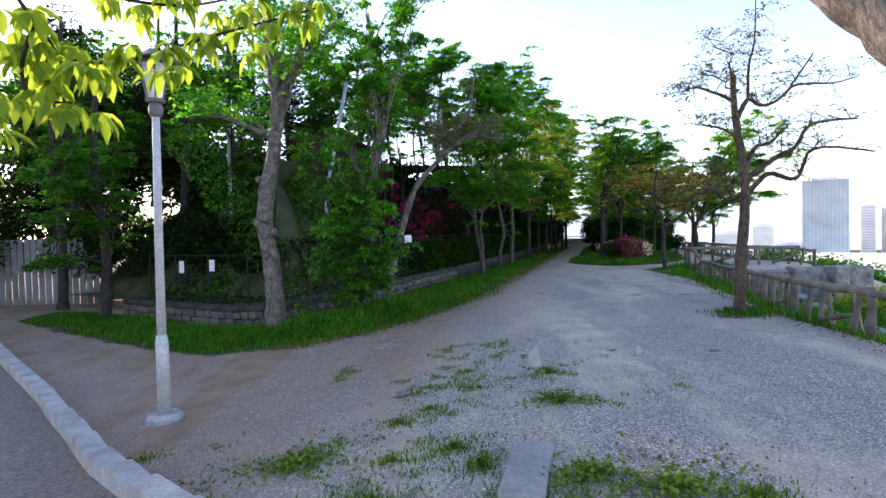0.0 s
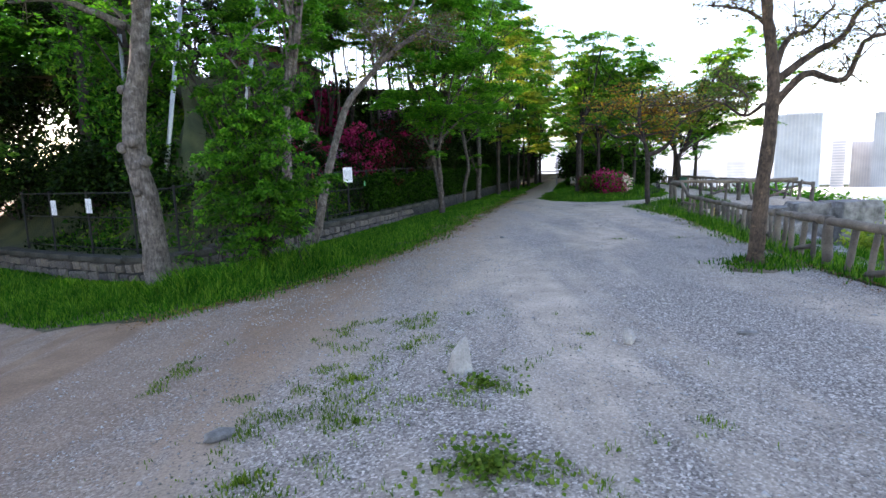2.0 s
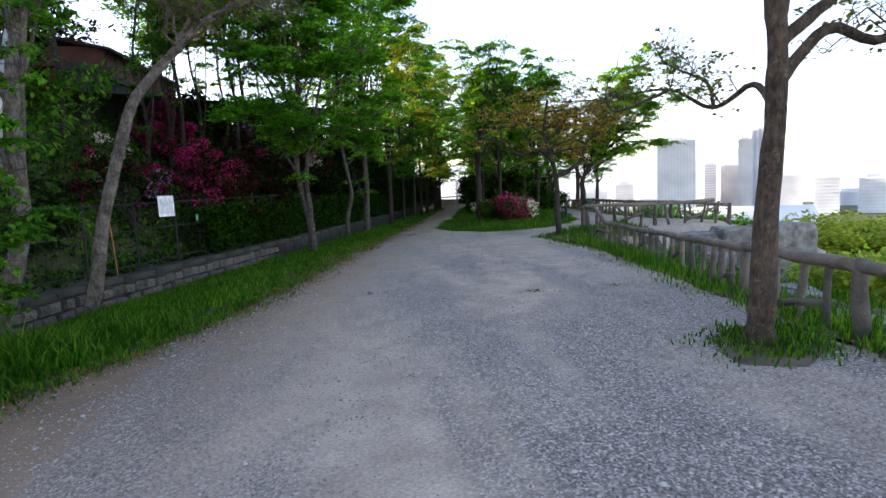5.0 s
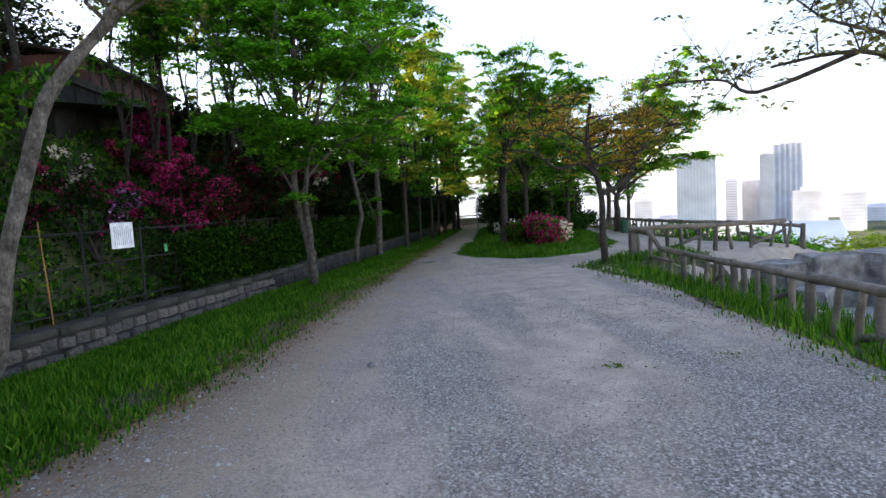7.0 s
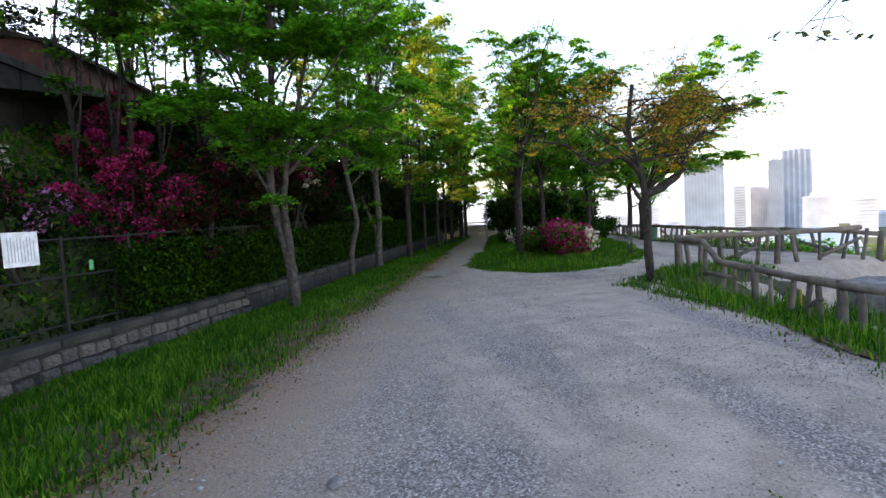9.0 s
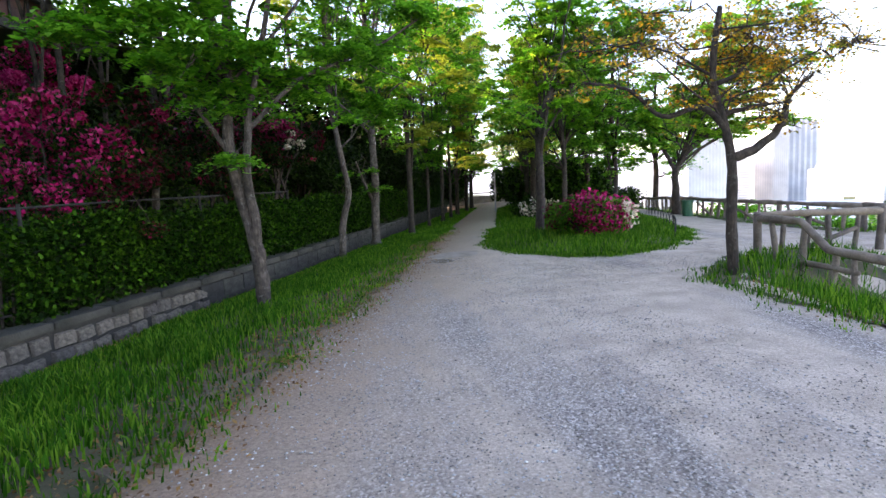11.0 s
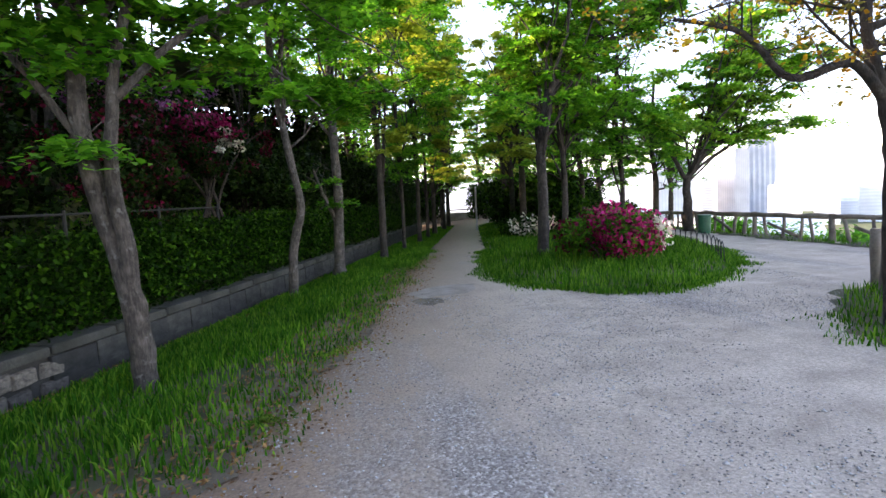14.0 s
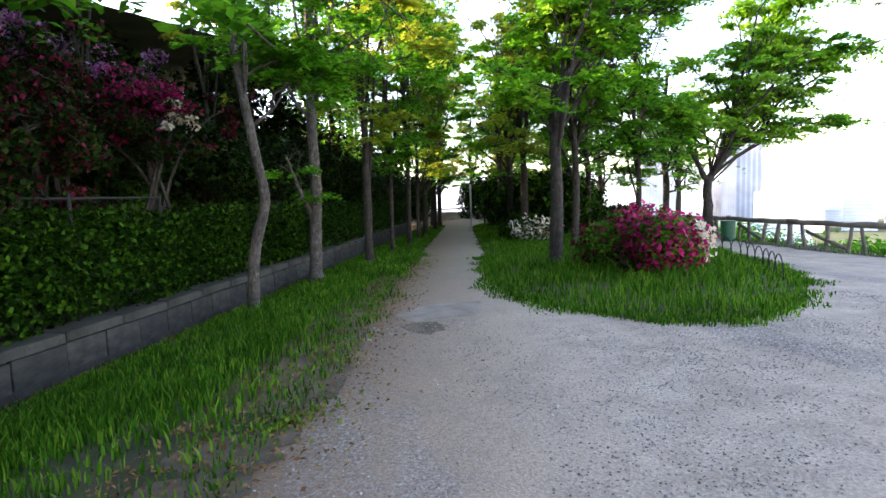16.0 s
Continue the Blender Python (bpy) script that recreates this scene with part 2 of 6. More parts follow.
# yellow-green brightened so that sunlight is part of the leaf colour
LEAF_YELLOW = leaf_matter("sunlit_yellow_leaves", (0.20, 0.30, 0.04), (0.38, 0.46, 0.07), (0.56, 0.60, 0.12), 0.6)
# the orange stands for low sun caught in the leaves
LEAF_ORANGE = leaf_matter("sunlit_orange_leaves", (0.42, 0.17, 0.02), (0.66, 0.36, 0.03), (0.78, 0.56, 0.08), 0.6)
LEAF_BRONZE = leaf_matter("bronze_green_leaves", (0.10, 0.09, 0.03), (0.16, 0.16, 0.05), (0.28, 0.24, 0.08), 0.45)
HEDGE_LEAF = leaf_matter("hedge_leaves", (0.002, 0.008, 0.001), (0.008, 0.036, 0.003), (0.045, 0.13, 0.010), 0.12, 0.04)
PETAL_PINK = leaf_matter("magenta_petals", (0.26, 0.005, 0.085), (0.52, 0.016, 0.18), (0.74, 0.08, 0.34), 0.4)
# crimson taken darker to hold the shade over the bank azaleas
PETAL_RED = leaf_matter("shaded_crimson_petals", (0.035, 0.0015, 0.008), (0.10, 0.003, 0.022), (0.24, 0.012, 0.07), 0.2)
PETAL_WHITE = leaf_matter("white_pink_petals", (0.62, 0.42, 0.50), (0.76, 0.66, 0.70), (0.82, 0.80, 0.80), 0.35)
PETAL_LILAC = leaf_matter("lilac_petals", (0.22, 0.05, 0.24), (0.36, 0.12, 0.38), (0.50, 0.26, 0.50), 0.3)
GRASS = leaf_matter("grass_blades", (0.012, 0.07, 0.006), (0.036, 0.165, 0.012), (0.17, 0.33, 0.035), 0.45, 0.06)
WEED = leaf_matter("pale_weeds", (0.05, 0.11, 0.014), (0.11, 0.20, 0.025), (0.24, 0.30, 0.06), 0.35, 0.08)
DEAD_LEAF = leaf_matter("dry_fallen_leaves", (0.10, 0.045, 0.02), (0.22, 0.10, 0.04), (0.36, 0.21, 0.09), 0.15)


# ---- mesh helpers ----
class Build:
    """Vertices and faces gathered for one mesh."""

    def __init__(self):
        self.v, self.f = [], []

    def add(self, verts, faces):
        n = len(self.v)
        self.v.extend(tuple(p) for p in verts)
        self.f.extend(tuple(i + n for i in face) for face in faces)
        return self

    def tube(self, pts, radii, n=8, cap=True):
        pts = [Vector(p) for p in pts]
        rings, side = [], None
        for i, p in enumerate(pts):
            way = (pts[min(i + 1, len(pts) - 1)] - pts[max(i - 1, 0)]).normalized()
            if side is None:
                side = way.orthogonal().normalized()
            side = (side - way * side.dot(way)).normalized()
            up = way.cross(side)
            r = radii[i] if isinstance(radii, (list, tuple)) else radii
            rings.append([p + (side * math.cos(2 * math.pi * j / n) + up * math.sin(2 * math.pi * j / n)) * r for j in range(n)])
        faces = [(i * n + j, i * n + (j + 1) % n, (i + 1) * n + (j + 1) % n, (i + 1) * n + j) for i in range(len(pts) - 1) for j in range(n)]
        if cap:
            faces += [tuple(range(n))[::-1], tuple((len(pts) - 1) * n + j for j in range(n))]
        return self.add([p for ring in rings for p in ring], faces)

    def box(self, m, sx, sy, sz, soft=0.0):
        """A box of that size whose base stands on m, with chamfered upright edges and top when soft."""
        c, hx, hy = soft, sx / 2, sy / 2
        if c <= 0:
            ring = [(-hx, -hy), (hx, -hy), (hx, hy), (-hx, hy)]
        else:
            ring = [(-hx + c, -hy), (hx - c, -hy), (hx, -hy + c), (hx, hy - c), (hx - c, hy), (-hx + c, hy), (-hx, hy - c), (-hx, -hy + c)]
        n = len(ring)
        levels = [(0, 1.0), (sz - c, 1.0)] + ([(sz, 1 - 2 * c / max(sx, sy))] if c > 0 else [])
        if c <= 0:
            levels = [(0, 1.0), (sz, 1.0)]
        verts = [m @ Vector((x * k, y * k, z)) for z, k in levels for x, y in ring]
        faces = [(a * n + j, a * n + (j + 1) % n, (a + 1) * n + (j + 1) % n, (a + 1) * n + j) for a in range(len(levels) - 1) for j in range(n)]
        faces += [tuple(range(n))[::-1], tuple((len(levels) - 1) * n + j for j in range(n))]
        return self.add(verts, faces)

    def mesh(self, name, mat, smooth=False):
        me = bpy.data.meshes.new(name)
        me.from_pydata(self.v, [], self.f)
        me.materials.append(mat)
        if smooth:
            me.polygons.foreach_set("use_smooth", [True] * len(me.polygons))
        return me


def part(name, built, mat, parent, label="", smooth=False, m=None, kind=""):
    ob = new(name, built.mesh(name, mat, smooth) if isinstance(built, Build) else built)
    ob.parent = parent
    if m is not None:
        ob.matrix_basis = m
    if label or kind:
        tagged(ob, label=label, kind=kind)
    return ob


def thing(name, place, label, category, group="", kind=""):
    ob = new(name)
    ob.empty_display_size = 0.1
    ob.matrix_world = place if isinstance(place, Matrix) else Matrix.Translation(place)
    return tagged(ob, label, category, group, kind)


def leaf_mesh(name, mat, centres, size, rng, droop=0.25, slim=0.42, flat=0.6):
    """Many small folded leaves, two triangles each, about the given places."""
    c = np.asarray(centres, float)
    n = len(c)
    ang = rng.uniform(0, 2 * np.pi, n)
    pitch = rng.normal(-droop, flat * 0.7, n)
    s = size * rng.uniform(0.6, 1.3, n)
    way = np.c_[np.cos(ang) * np.cos(pitch), np.sin(ang) * np.cos(pitch), np.sin(pitch)]
    side = np.c_[-np.sin(ang), np.cos(ang), rng.normal(0, flat * 0.8, n)]
    side /= np.linalg.norm(side, axis=1)[:, None]
    up = np.cross(way, side)
    a = c - way * s[:, None] * 0.5
    tip = c + way * s[:, None] * 0.5
    mid = c - way * s[:, None] * 0.05 + up * (s * 0.10)[:, None]
    left, right = mid + side * (s * slim)[:, None], mid - side * (s * slim)[:, None]
    v = np.stack([a, left, tip, right], 1).reshape(-1, 3)
    i = np.arange(n)[:, None] * 4
    tri = np.concatenate([i + [0, 2, 1], i + [0, 3, 2]], 1).reshape(-1)
    return raw_mesh(name, mat, v, tri)


def raw_mesh(name, mat, v, tri):
    """A triangle mesh straight from arrays."""
    me = bpy.data.meshes.new(name)
    me.vertices.add(len(v))
    me.vertices.foreach_set("co", np.ascontiguousarray(v, dtype=np.float32).ravel())
    me.loops.add(len(tri))
    me.loops.foreach_set("vertex_index", np.ascontiguousarray(tri, dtype=np.int32))
    me.polygons.add(len(tri) // 3)
    me.polygons.foreach_set("loop_start", np.arange(0, len(tri), 3, dtype=np.int32))
    me.materials.append(mat)
    me.update(calc_edges=True)
    return me


# ---- lie of the land ----
def left_edge(y):
    """Where the gravel begins to fall towards the wall."""
    return 1.2 if y < 14 else 1.2 + (y - 14) * 0.30


def right_edge(y):
    """Where the gravel ends at the fence bank."""
    if y < 10:
        return 6.2 + (y - 10) * 0.06
    if y < 20:
        return 6.2 + (y - 10) * 0.19
    return min(8.1 + (y - 20) * 5.0, 14.0 + max(0.0, (y - 26)) * 0.12)


def ground_z(x, y):
    z = -0.10 * min(max(left_edge(y) - x, 0.0), 6.0)
    over = max(x - right_edge(y), 0.0)
    z -= 0.30 * min(over, 1.6)
    if over > 2.6:
        z -= min((over - 2.6) * 0.55, 27.5)
    z += 0.012 * math.sin(x * 1.7 + y * 0.6) * math.sin(y * 1.3 - x * 0.4)
    return z


def frange(a, b, step):
    n = max(int(round((b - a) / step)), 1)
    return [a + (b - a) * i / n for i in range(n + 1)]


def build_ground():
    xs = [-2500, -900, -300, -120, -60, -40] + frange(-30, -12, 3) + frange(-11, 16, 0.5) + frange(18, 80, 4) + [120, 250, 600, 1500, 2800]
    ys = [-2500, -700, -200, -60, -25] + frange(-14, -2, 2) + frange(-1, 48, 0.5) + frange(51, 90, 3) + [120, 200, 400, 900, 2800]
    b = Build()
    b.v = [(x, y, ground_z(x, y)) for y in ys for x in xs]
    w = len(xs)
    b.f = [(j * w + i, j * w + i + 1, (j + 1) * w + i + 1, (j + 1) * w + i) for j in range(len(ys) - 1) for i in range(w - 1)]
    me = b.mesh("ground", GRAVEL, True)
    me.materials.append(LOWLAND)
    for p in me.polygons:
        x, y, z = p.center
        p.material_index = 1 if (z < -2 or x < -40 or y > 60) else 0
    return tagged(new("ground", me), "pale grey trodden gravel and dirt of a park path", "ground", kind="structure")


def inside(poly, x, y):
    hit = False
    for (x1, y1), (x2, y2) in zip(poly, poly[1:] + poly[:1]):
        if (y1 > y) != (y2 > y) and x < (x2 - x1) * (y - y1) / (y2 - y1) + x1:
            hit = not hit
    return hit


def edge_distance(poly, x, y):
    best = 1e9
    for (x1, y1), (x2, y2) in zip(poly, poly[1:] + poly[:1]):
        dx, dy = x2 - x1, y2 - y1
        k = max(0.0, min(1.0, ((x - x1) * dx + (y - y1) * dy) / (dx * dx + dy * dy + 1e-9)))
        best = min(best, math.hypot(x - x1 - k * dx, y - y1 - k * dy))
    return best


def ragged(poly, step=0.16, amount=0.05, seed=1):
    """The outline cut into short pieces with an uneven edge."""
    rng = random.Random(seed)
    out = []
    for (x1, y1), (x2, y2) in zip(poly, poly[1:] + poly[:1]):
        n = max(int(math.hypot(x2 - x1, y2 - y1) / step), 1)
        for i in range(n):
            k = i / n
            x, y = x1 + (x2 - x1) * k, y1 + (y2 - y1) * k
            bend = noise.noise((x * 1.3, y * 1.3, seed * 3.0)) * 0.22
            out.append((x + bend + rng.gauss(0, amount), y + bend * 0.6 + rng.gauss(0, amount)))
    return out


def sheet(name, poly, mat, lift, label, cell=0.35, seed=1):
    """A sheet of turf or soil, fitted to the lie of the land, with an uneven outline."""
    outline = ragged(poly, seed=seed)
    bm = bmesh.new()
    vs = [bm.verts.new((x, y, 0)) for x, y in outline]
    edges = [bm.edges.new((vs[i], vs[(i + 1) % len(vs)])) for i in range(len(vs))]
    bmesh.ops.triangle_fill(bm, use_beauty=True, edges=edges)
    for axis, k in ((0, 0), (1, 1)):
        lo, hi = min(p[axis] for p in outline), max(p[axis] for p in outline)
        for c in frange(lo + cell, hi - cell, cell * 2):
            co, no = [0, 0, 0], [0, 0, 0]
            co[axis], no[axis] = c, 1
            bmesh.ops.bisect_plane(bm, geom=bm.verts[:] + bm.edges[:] + bm.faces[:], plane_co=co, plane_no=no)
    for v in bm.verts:
        d = edge_distance(outline, v.co.x, v.co.y)
        v.co.z = ground_z(v.co.x, v.co.y) + lift * min(1.0, 0.25 + d * 2)
    for f in bm.faces:
        if f.normal.z < 0:
            f.normal_flip()
    me = bpy.data.meshes.new(name)
    bm.to_mesh(me)
    bm.free()
    me.materials.append(mat)
    me.polygons.foreach_set("use_smooth", [True] * len(me.polygons))
    return tagged(new(name, me), label, name.replace("_", " "), kind="structure")


def blades(poly, n, height, seed, lift=0.0, edge=0.6, bare=None):
    """Places of grass blades: position, height; few of them stand within bare."""
    rng = np.random.default_rng(seed)
    xs, ys = [p[0] for p in poly], [p[1] for p in poly]
    out = []
    while len(out) < n:
        x, y = rng.uniform(min(xs), max(xs)), rng.uniform(min(ys), max(ys))
        if inside(poly, x, y) and (bare is None or rng.uniform() < 0.3 or not inside(bare, x, y)):
            tuft = 0.55 + 0.9 * noise.noise((x * 1.1, y * 1.1, seed)) + 0.5 * noise.noise((x * 4, y * 4, seed))
            if rng.uniform() < 0.25 + tuft:
                d = min(edge_distance(poly, x, y) / edge, 1.0)
                out.append((x, y, ground_z(x, y) + lift, height * (0.35 + 0.65 * d) * max(0.3, 0.6 + tuft * 0.6)))
    return np.array(out)


def grass_mesh(name, places, seed, width=0.007, mat=None):
    rng = np.random.default_rng(seed)
    n = len(places)
    h = places[:, 3] * rng.uniform(0.5, 1.3, n)
    ang, lean = rng.uniform(0, 2 * np.pi, n), rng.uniform(0.05, 0.6, n) * h
    w = width * rng.uniform(0.6, 1.5, n)
    face = rng.uniform(0, 2 * np.pi, n)
    root = places[:, :3]
    across = np.c_[np.cos(face) * w, np.sin(face) * w, np.zeros(n)]
    mid = root + np.c_[np.cos(ang) * lean * 0.3, np.sin(ang) * lean * 0.3, h * 0.55]
    tip = root + np.c_[np.cos(ang) * lean, np.sin(ang) * lean, h * rng.uniform(0.75, 1.0, n)]
    v = np.stack([root - across, root + across, mid + across * 0.8, mid - across * 0.8, tip], 1).reshape(-1, 3)
    i = np.arange(n)[:, None] * 5
    tri = np.concatenate([i + [0, 1, 2], i + [0, 2, 3], i + [3, 2, 4]], 1).reshape(-1)
    return raw_mesh(name, mat or GRASS, v, tri)


# ---- trees ----
def bezier(a, b, c, n):
    a, b, c = Vector(a), Vector(b), Vector(c)
    return [a * (1 - t) ** 2 + b * 2 * t * (1 - t) + c * t * t for t in (i / n for i in range(n + 1))]


def wobble(pts, amount, rng):
    return [p if i == 0 else Vector(p) + Vector((rng.gauss(0, amount), rng.gauss(0, amount), rng.gauss(0, amount * 0.6))) for i, p in enumerate(pts)]


def smooth_line(pts, n=4):
    """A soft line through the given points."""
    pts = [Vector(p) for p in pts]
    out = []
    for i in range(len(pts) - 1):
        p0, p1, p2, p3 = pts[max(i - 1, 0)], pts[i], pts[i + 1], pts[min(i + 2, len(pts) - 1)]
        for k in range(n):
            t = k / n
            out.append(0.5 * (2 * p1 + (p2 - p0) * t + (2 * p0 - 5 * p1 + 4 * p2 - p3) * t * t + (3 * p1 - p0 - 3 * p2 + p3) * t ** 3))
    return out + [pts[-1]]


def tier_points(ends, n, radius, size, rng):
    """Places of leaves in flat, ragged, slightly drooping tiers round the ends of twigs."""
    per = max(int(26 * radius / size), 12)
    m = n // per + 1
    heart = ends[rng.integers(0, len(ends), m)]
    big = radius * rng.uniform(0.45, 1.25, m)
    ang, lobe = rng.uniform(0, 2 * np.pi, (m, per)), rng.uniform(0, 6.28, (m, 1))
    ray = np.sqrt(rng.uniform(0.02, 1, (m, per))) * (0.72 + 0.28 * np.sin(3 * ang + lobe) + 0.18 * np.sin(7 * ang + 2 * lobe))
    tilt, way = rng.normal(0, 0.16, (m, 1)), rng.uniform(0, 6.28, (m, 1))
    x, y = ray * np.cos(ang) * big[:, None], ray * np.sin(ang) * big[:, None]
    z = -0.32 * ray ** 2 * big[:, None] + tilt * (x * np.cos(way) + y * np.sin(way)) + rng.normal(0, 0.28 * size, (m, per))
    return (heart[:, None, :] + np.stack([x, y, z], 2)).reshape(-1, 3)[:n]


def tree(name, trunk, radius, crown, bark, leaf, label, seed, limbs=7, twigs=9, leaves=9000, size=0.10, spread=0.35, layer=0.4,
         extra=(), bare=0.0, group="", droop=0.25, start=0.45, crook=0.05, second=None, category="tree", fine=2, pads=0.0):
    """A tree: a tapered trunk along the given line, limbs that reach into the crown's masses, twigs, and leaves in sprays.
    crown: masses (x, y, z, rx, ry, rz); extra: limbs of their own, as (points, thickness);
    pads: radius of the flat tiers in which the leaves lie, 0 for loose sprays."""
    rng, nrg = random.Random(seed), np.random.default_rng(seed)
    base = Vector(trunk[0])
    top = thing(name, base, label, category, group)
    back = Matrix.Translation(-base)
    line = smooth_line(trunk, 5)
    n = len(line)
    flare = [radius * (1.3 if i == 0 else 1.0) * (1 - 0.62 * i / (n - 1)) for i in range(n)]
    b = Build().tube([line[0] - Vector((0, 0, 0.15))] + line, [radius * 1.4] + flare, 12)
    rnd = random.Random(seed + 5)
    b.v = [tuple(Vector(p) + Vector((rnd.gauss(0, radius * 0.06), rnd.gauss(0, radius * 0.06), 0)) - base) for p in b.v]
    part("trunk", b, bark, top, smooth=True)
    sprays, twig = [], Build()
    weights = [m[3] * m[4] * m[5] for m in crown]

    def spread_twigs(pts, thick, count, reach):
        for _ in range(count):
            k = rng.uniform(0.35, 1.0)
            p = Vector(pts[min(int(k * (len(pts) - 1)), len(pts) - 1)])
            way = Vector((rng.gauss(0, 1), rng.gauss(0, 1), rng.gauss(0.25, 0.6))).normalized()
            length = reach * rng.uniform(0.5, 1.2)
            end = p + way * length
            mid = p + way * length * 0.5 + Vector((0, 0, rng.gauss(0.08, 0.06)))
            twig.tube([p - base, mid - base, end - base], [thick * 0.5, thick * 0.35, thick * 0.15], 4, False)
            sprays.extend([mid, end, end, p + way * length * 0.8])
            for _ in range(fine):
                q = end.lerp(mid, rng.random()) + Vector((rng.gauss(0, 1), rng.gauss(0, 1), rng.gauss(0.1, 0.5))).normalized() * reach * 0.5
                root = p.lerp(mid, 0.5) if fine > 2 and rng.random() < 0.5 else mid.lerp(end, rng.random() * 0.8)
                bow = root.lerp(q, 0.55) + Vector((rng.gauss(0, 0.05), rng.gauss(0, 0.05), rng.gauss(0.04, 0.05)))
                twig.tube([root - base, bow - base, q - base], [thick * 0.25, thick * 0.18, thick * 0.08], 3, False)
                sprays.append(q)

    reach = max(0.45, 0.28 * sum(m[3] for m in crown) / len(crown)) if crown else 0.5
    for pts, thick in extra:
        path = smooth_line(pts, 5)
        m = len(path)
        limb = Build().tube([p - base for p in wobble(path, thick * 0.12, rng)], [thick * (1 - 0.7 * i / (m - 1)) for i in range(m)], 8)
        part("limb", limb, bark, top, smooth=True)
        spread_twigs(path, max(thick * 0.35, 0.012), twigs, reach)
    for i in range(limbs):
        m = rng.choices(crown, weights)[0]
        while True:
            o = Vector((rng.uniform(-1, 1), rng.uniform(-1, 1), rng.uniform(-0.9, 0.9)))
            if 0.3 < o.length < 1:
                break
        goal = Vector((m[0] + o.x * m[3], m[1] + o.y * m[4], m[2] + o.z * m[5]))
        k = min(n - 1, int((start + (0.97 - start) * rng.random()) * (n - 1)))
        at = line[k]
        bend = at.lerp(goal, 0.5) + Vector((0, 0, 0.22 * (goal - at).length))
        path = wobble(bezier(at, bend, goal, 7), crook, rng)
        thick = flare[k] * rng.uniform(0.28, 0.48)
        limb = Build().tube([p - base for p in path], [max(thick * (1 - 0.8 * j / 7), 0.008) for j in range(8)], 7)
        part("limb", limb, bark, top, smooth=True)
        spread_twigs(path, max(thick * 0.4, 0.012), twigs, reach)
    if twig.v:
        part("twig_growth", twig, bark, top, kind="stuff")
    if leaves:
        s = np.array([tuple(p) for p in sprays])
        per = 9
        groups = leaves // per + 1
        heart = s[nrg.integers(0, len(s), groups)] + nrg.normal(0, 1, (groups, 3)) * [spread * 0.8, spread * 0.8, spread * layer * 0.5]
        turn = nrg.uniform(0, 2 * np.pi, groups)
        along = np.tile(np.linspace(-1, 1, per), (groups, 1)) * size * 2.3
        across = np.tile(np.where(np.arange(per) % 2, 1.0, -1.0), (groups, 1)) * size * 0.35
        c, sn = np.cos(turn)[:, None], np.sin(turn)[:, None]
        sag = -0.12 * (along / size) ** 2 * size * 0.5
        pts = heart[:, None, :] + np.stack([along * c - across * sn, along * sn + across * c, sag], 2)
        pts = (pts.reshape(-1, 3) + nrg.normal(0, size * 0.22, (groups * per, 3)))[nrg.permutation(groups * per)[:leaves]] - np.array(base)
        if pads:
            pts = tier_points(s, leaves, pads, size, nrg) - np.array(base)
        if second:
            cut = int(leaves * second[1])
            part("lighter_foliage", leaf_mesh("lighter_foliage", second[0], pts[:cut], size, nrg, droop), second[0], top)
            pts = pts[cut:]
        part("crown", leaf_mesh("crown", leaf, pts, size, nrg, droop, 0.36 if pads else 0.4, 0.3 if pads else 0.42), leaf, top)
    return top


def shrub(name, place, size, n, leaf, petals, label, seed, leaf_size=0.06, category="shrub", group="", lumps=9, loose=0.06):
    """A bush of many leaves on stems; petals: (material, share, patch centre, patch radius) of blossom on its outside."""
    rng, r2 = np.random.default_rng(seed), random.Random(seed)
    x, y, z = place
    top = thing(name, (x, y, z), label, category, group)
    mounds = []
    for i in range(lumps):
        a = 2 * math.pi * i / lumps + r2.uniform(-0.4, 0.4)
        k = r2.uniform(0.2, 0.78)
        mounds.append((math.cos(a) * size[0] * k, math.sin(a) * size[1] * k, size[2] * r2.uniform(0.3, 0.82 - 0.25 * k), r2.uniform(0.2, 0.42)))
    mounds.append((0, 0, size[2] * 0.5, 0.5))
    stems = Build()
    for m in mounds:
        stems.tube(bezier((m[0] * 0.2, m[1] * 0.2, -0.05), (m[0] * 0.5, m[1] * 0.5, m[2] * 0.6), (m[0], m[1], m[2]), 4), [0.03, 0.025, 0.02, 0.014, 0.008], 5, False)
    part("stem_growth", stems, BARK_DARK, top, kind="stuff")
    pick = rng.integers(0, len(mounds), n)
    mm = np.array(mounds)[pick]
    d = rng.normal(0, 1, (n, 3))
    d /= np.linalg.norm(d, axis=1)[:, None]
    r = rng.uniform(0.55, 1.0, n) ** 0.5
    pts = mm[:, :3] + d * r[:, None] * mm[:, 3:4] * np.array(size)
    pts += rng.normal(0, loose, (n, 3)) * [1, 1, 0.6]
    keep = pts[:, 2] > 0.02
    pts, out = pts[keep], r[keep]
    left = np.ones(len(pts), bool)
    for mat, share, centre, radius, pname in petals:
        near = (np.linalg.norm((pts - np.array(centre)) / np.array(size), axis=1) < radius) & left & (out > 0.86)
        chosen = near & (rng.uniform(0, 1, len(pts)) < share)
        left &= ~chosen
        if chosen.any():
            part(pname, leaf_mesh(pname, mat, pts[chosen] * 1.02, leaf_size * 1.1, rng, 0.0, 0.5, 1.2), mat, top)
    part("foliage", leaf_mesh("foliage", leaf, pts[left], leaf_size, rng, 0.1, 0.4, 1.0), leaf, top)
    return top


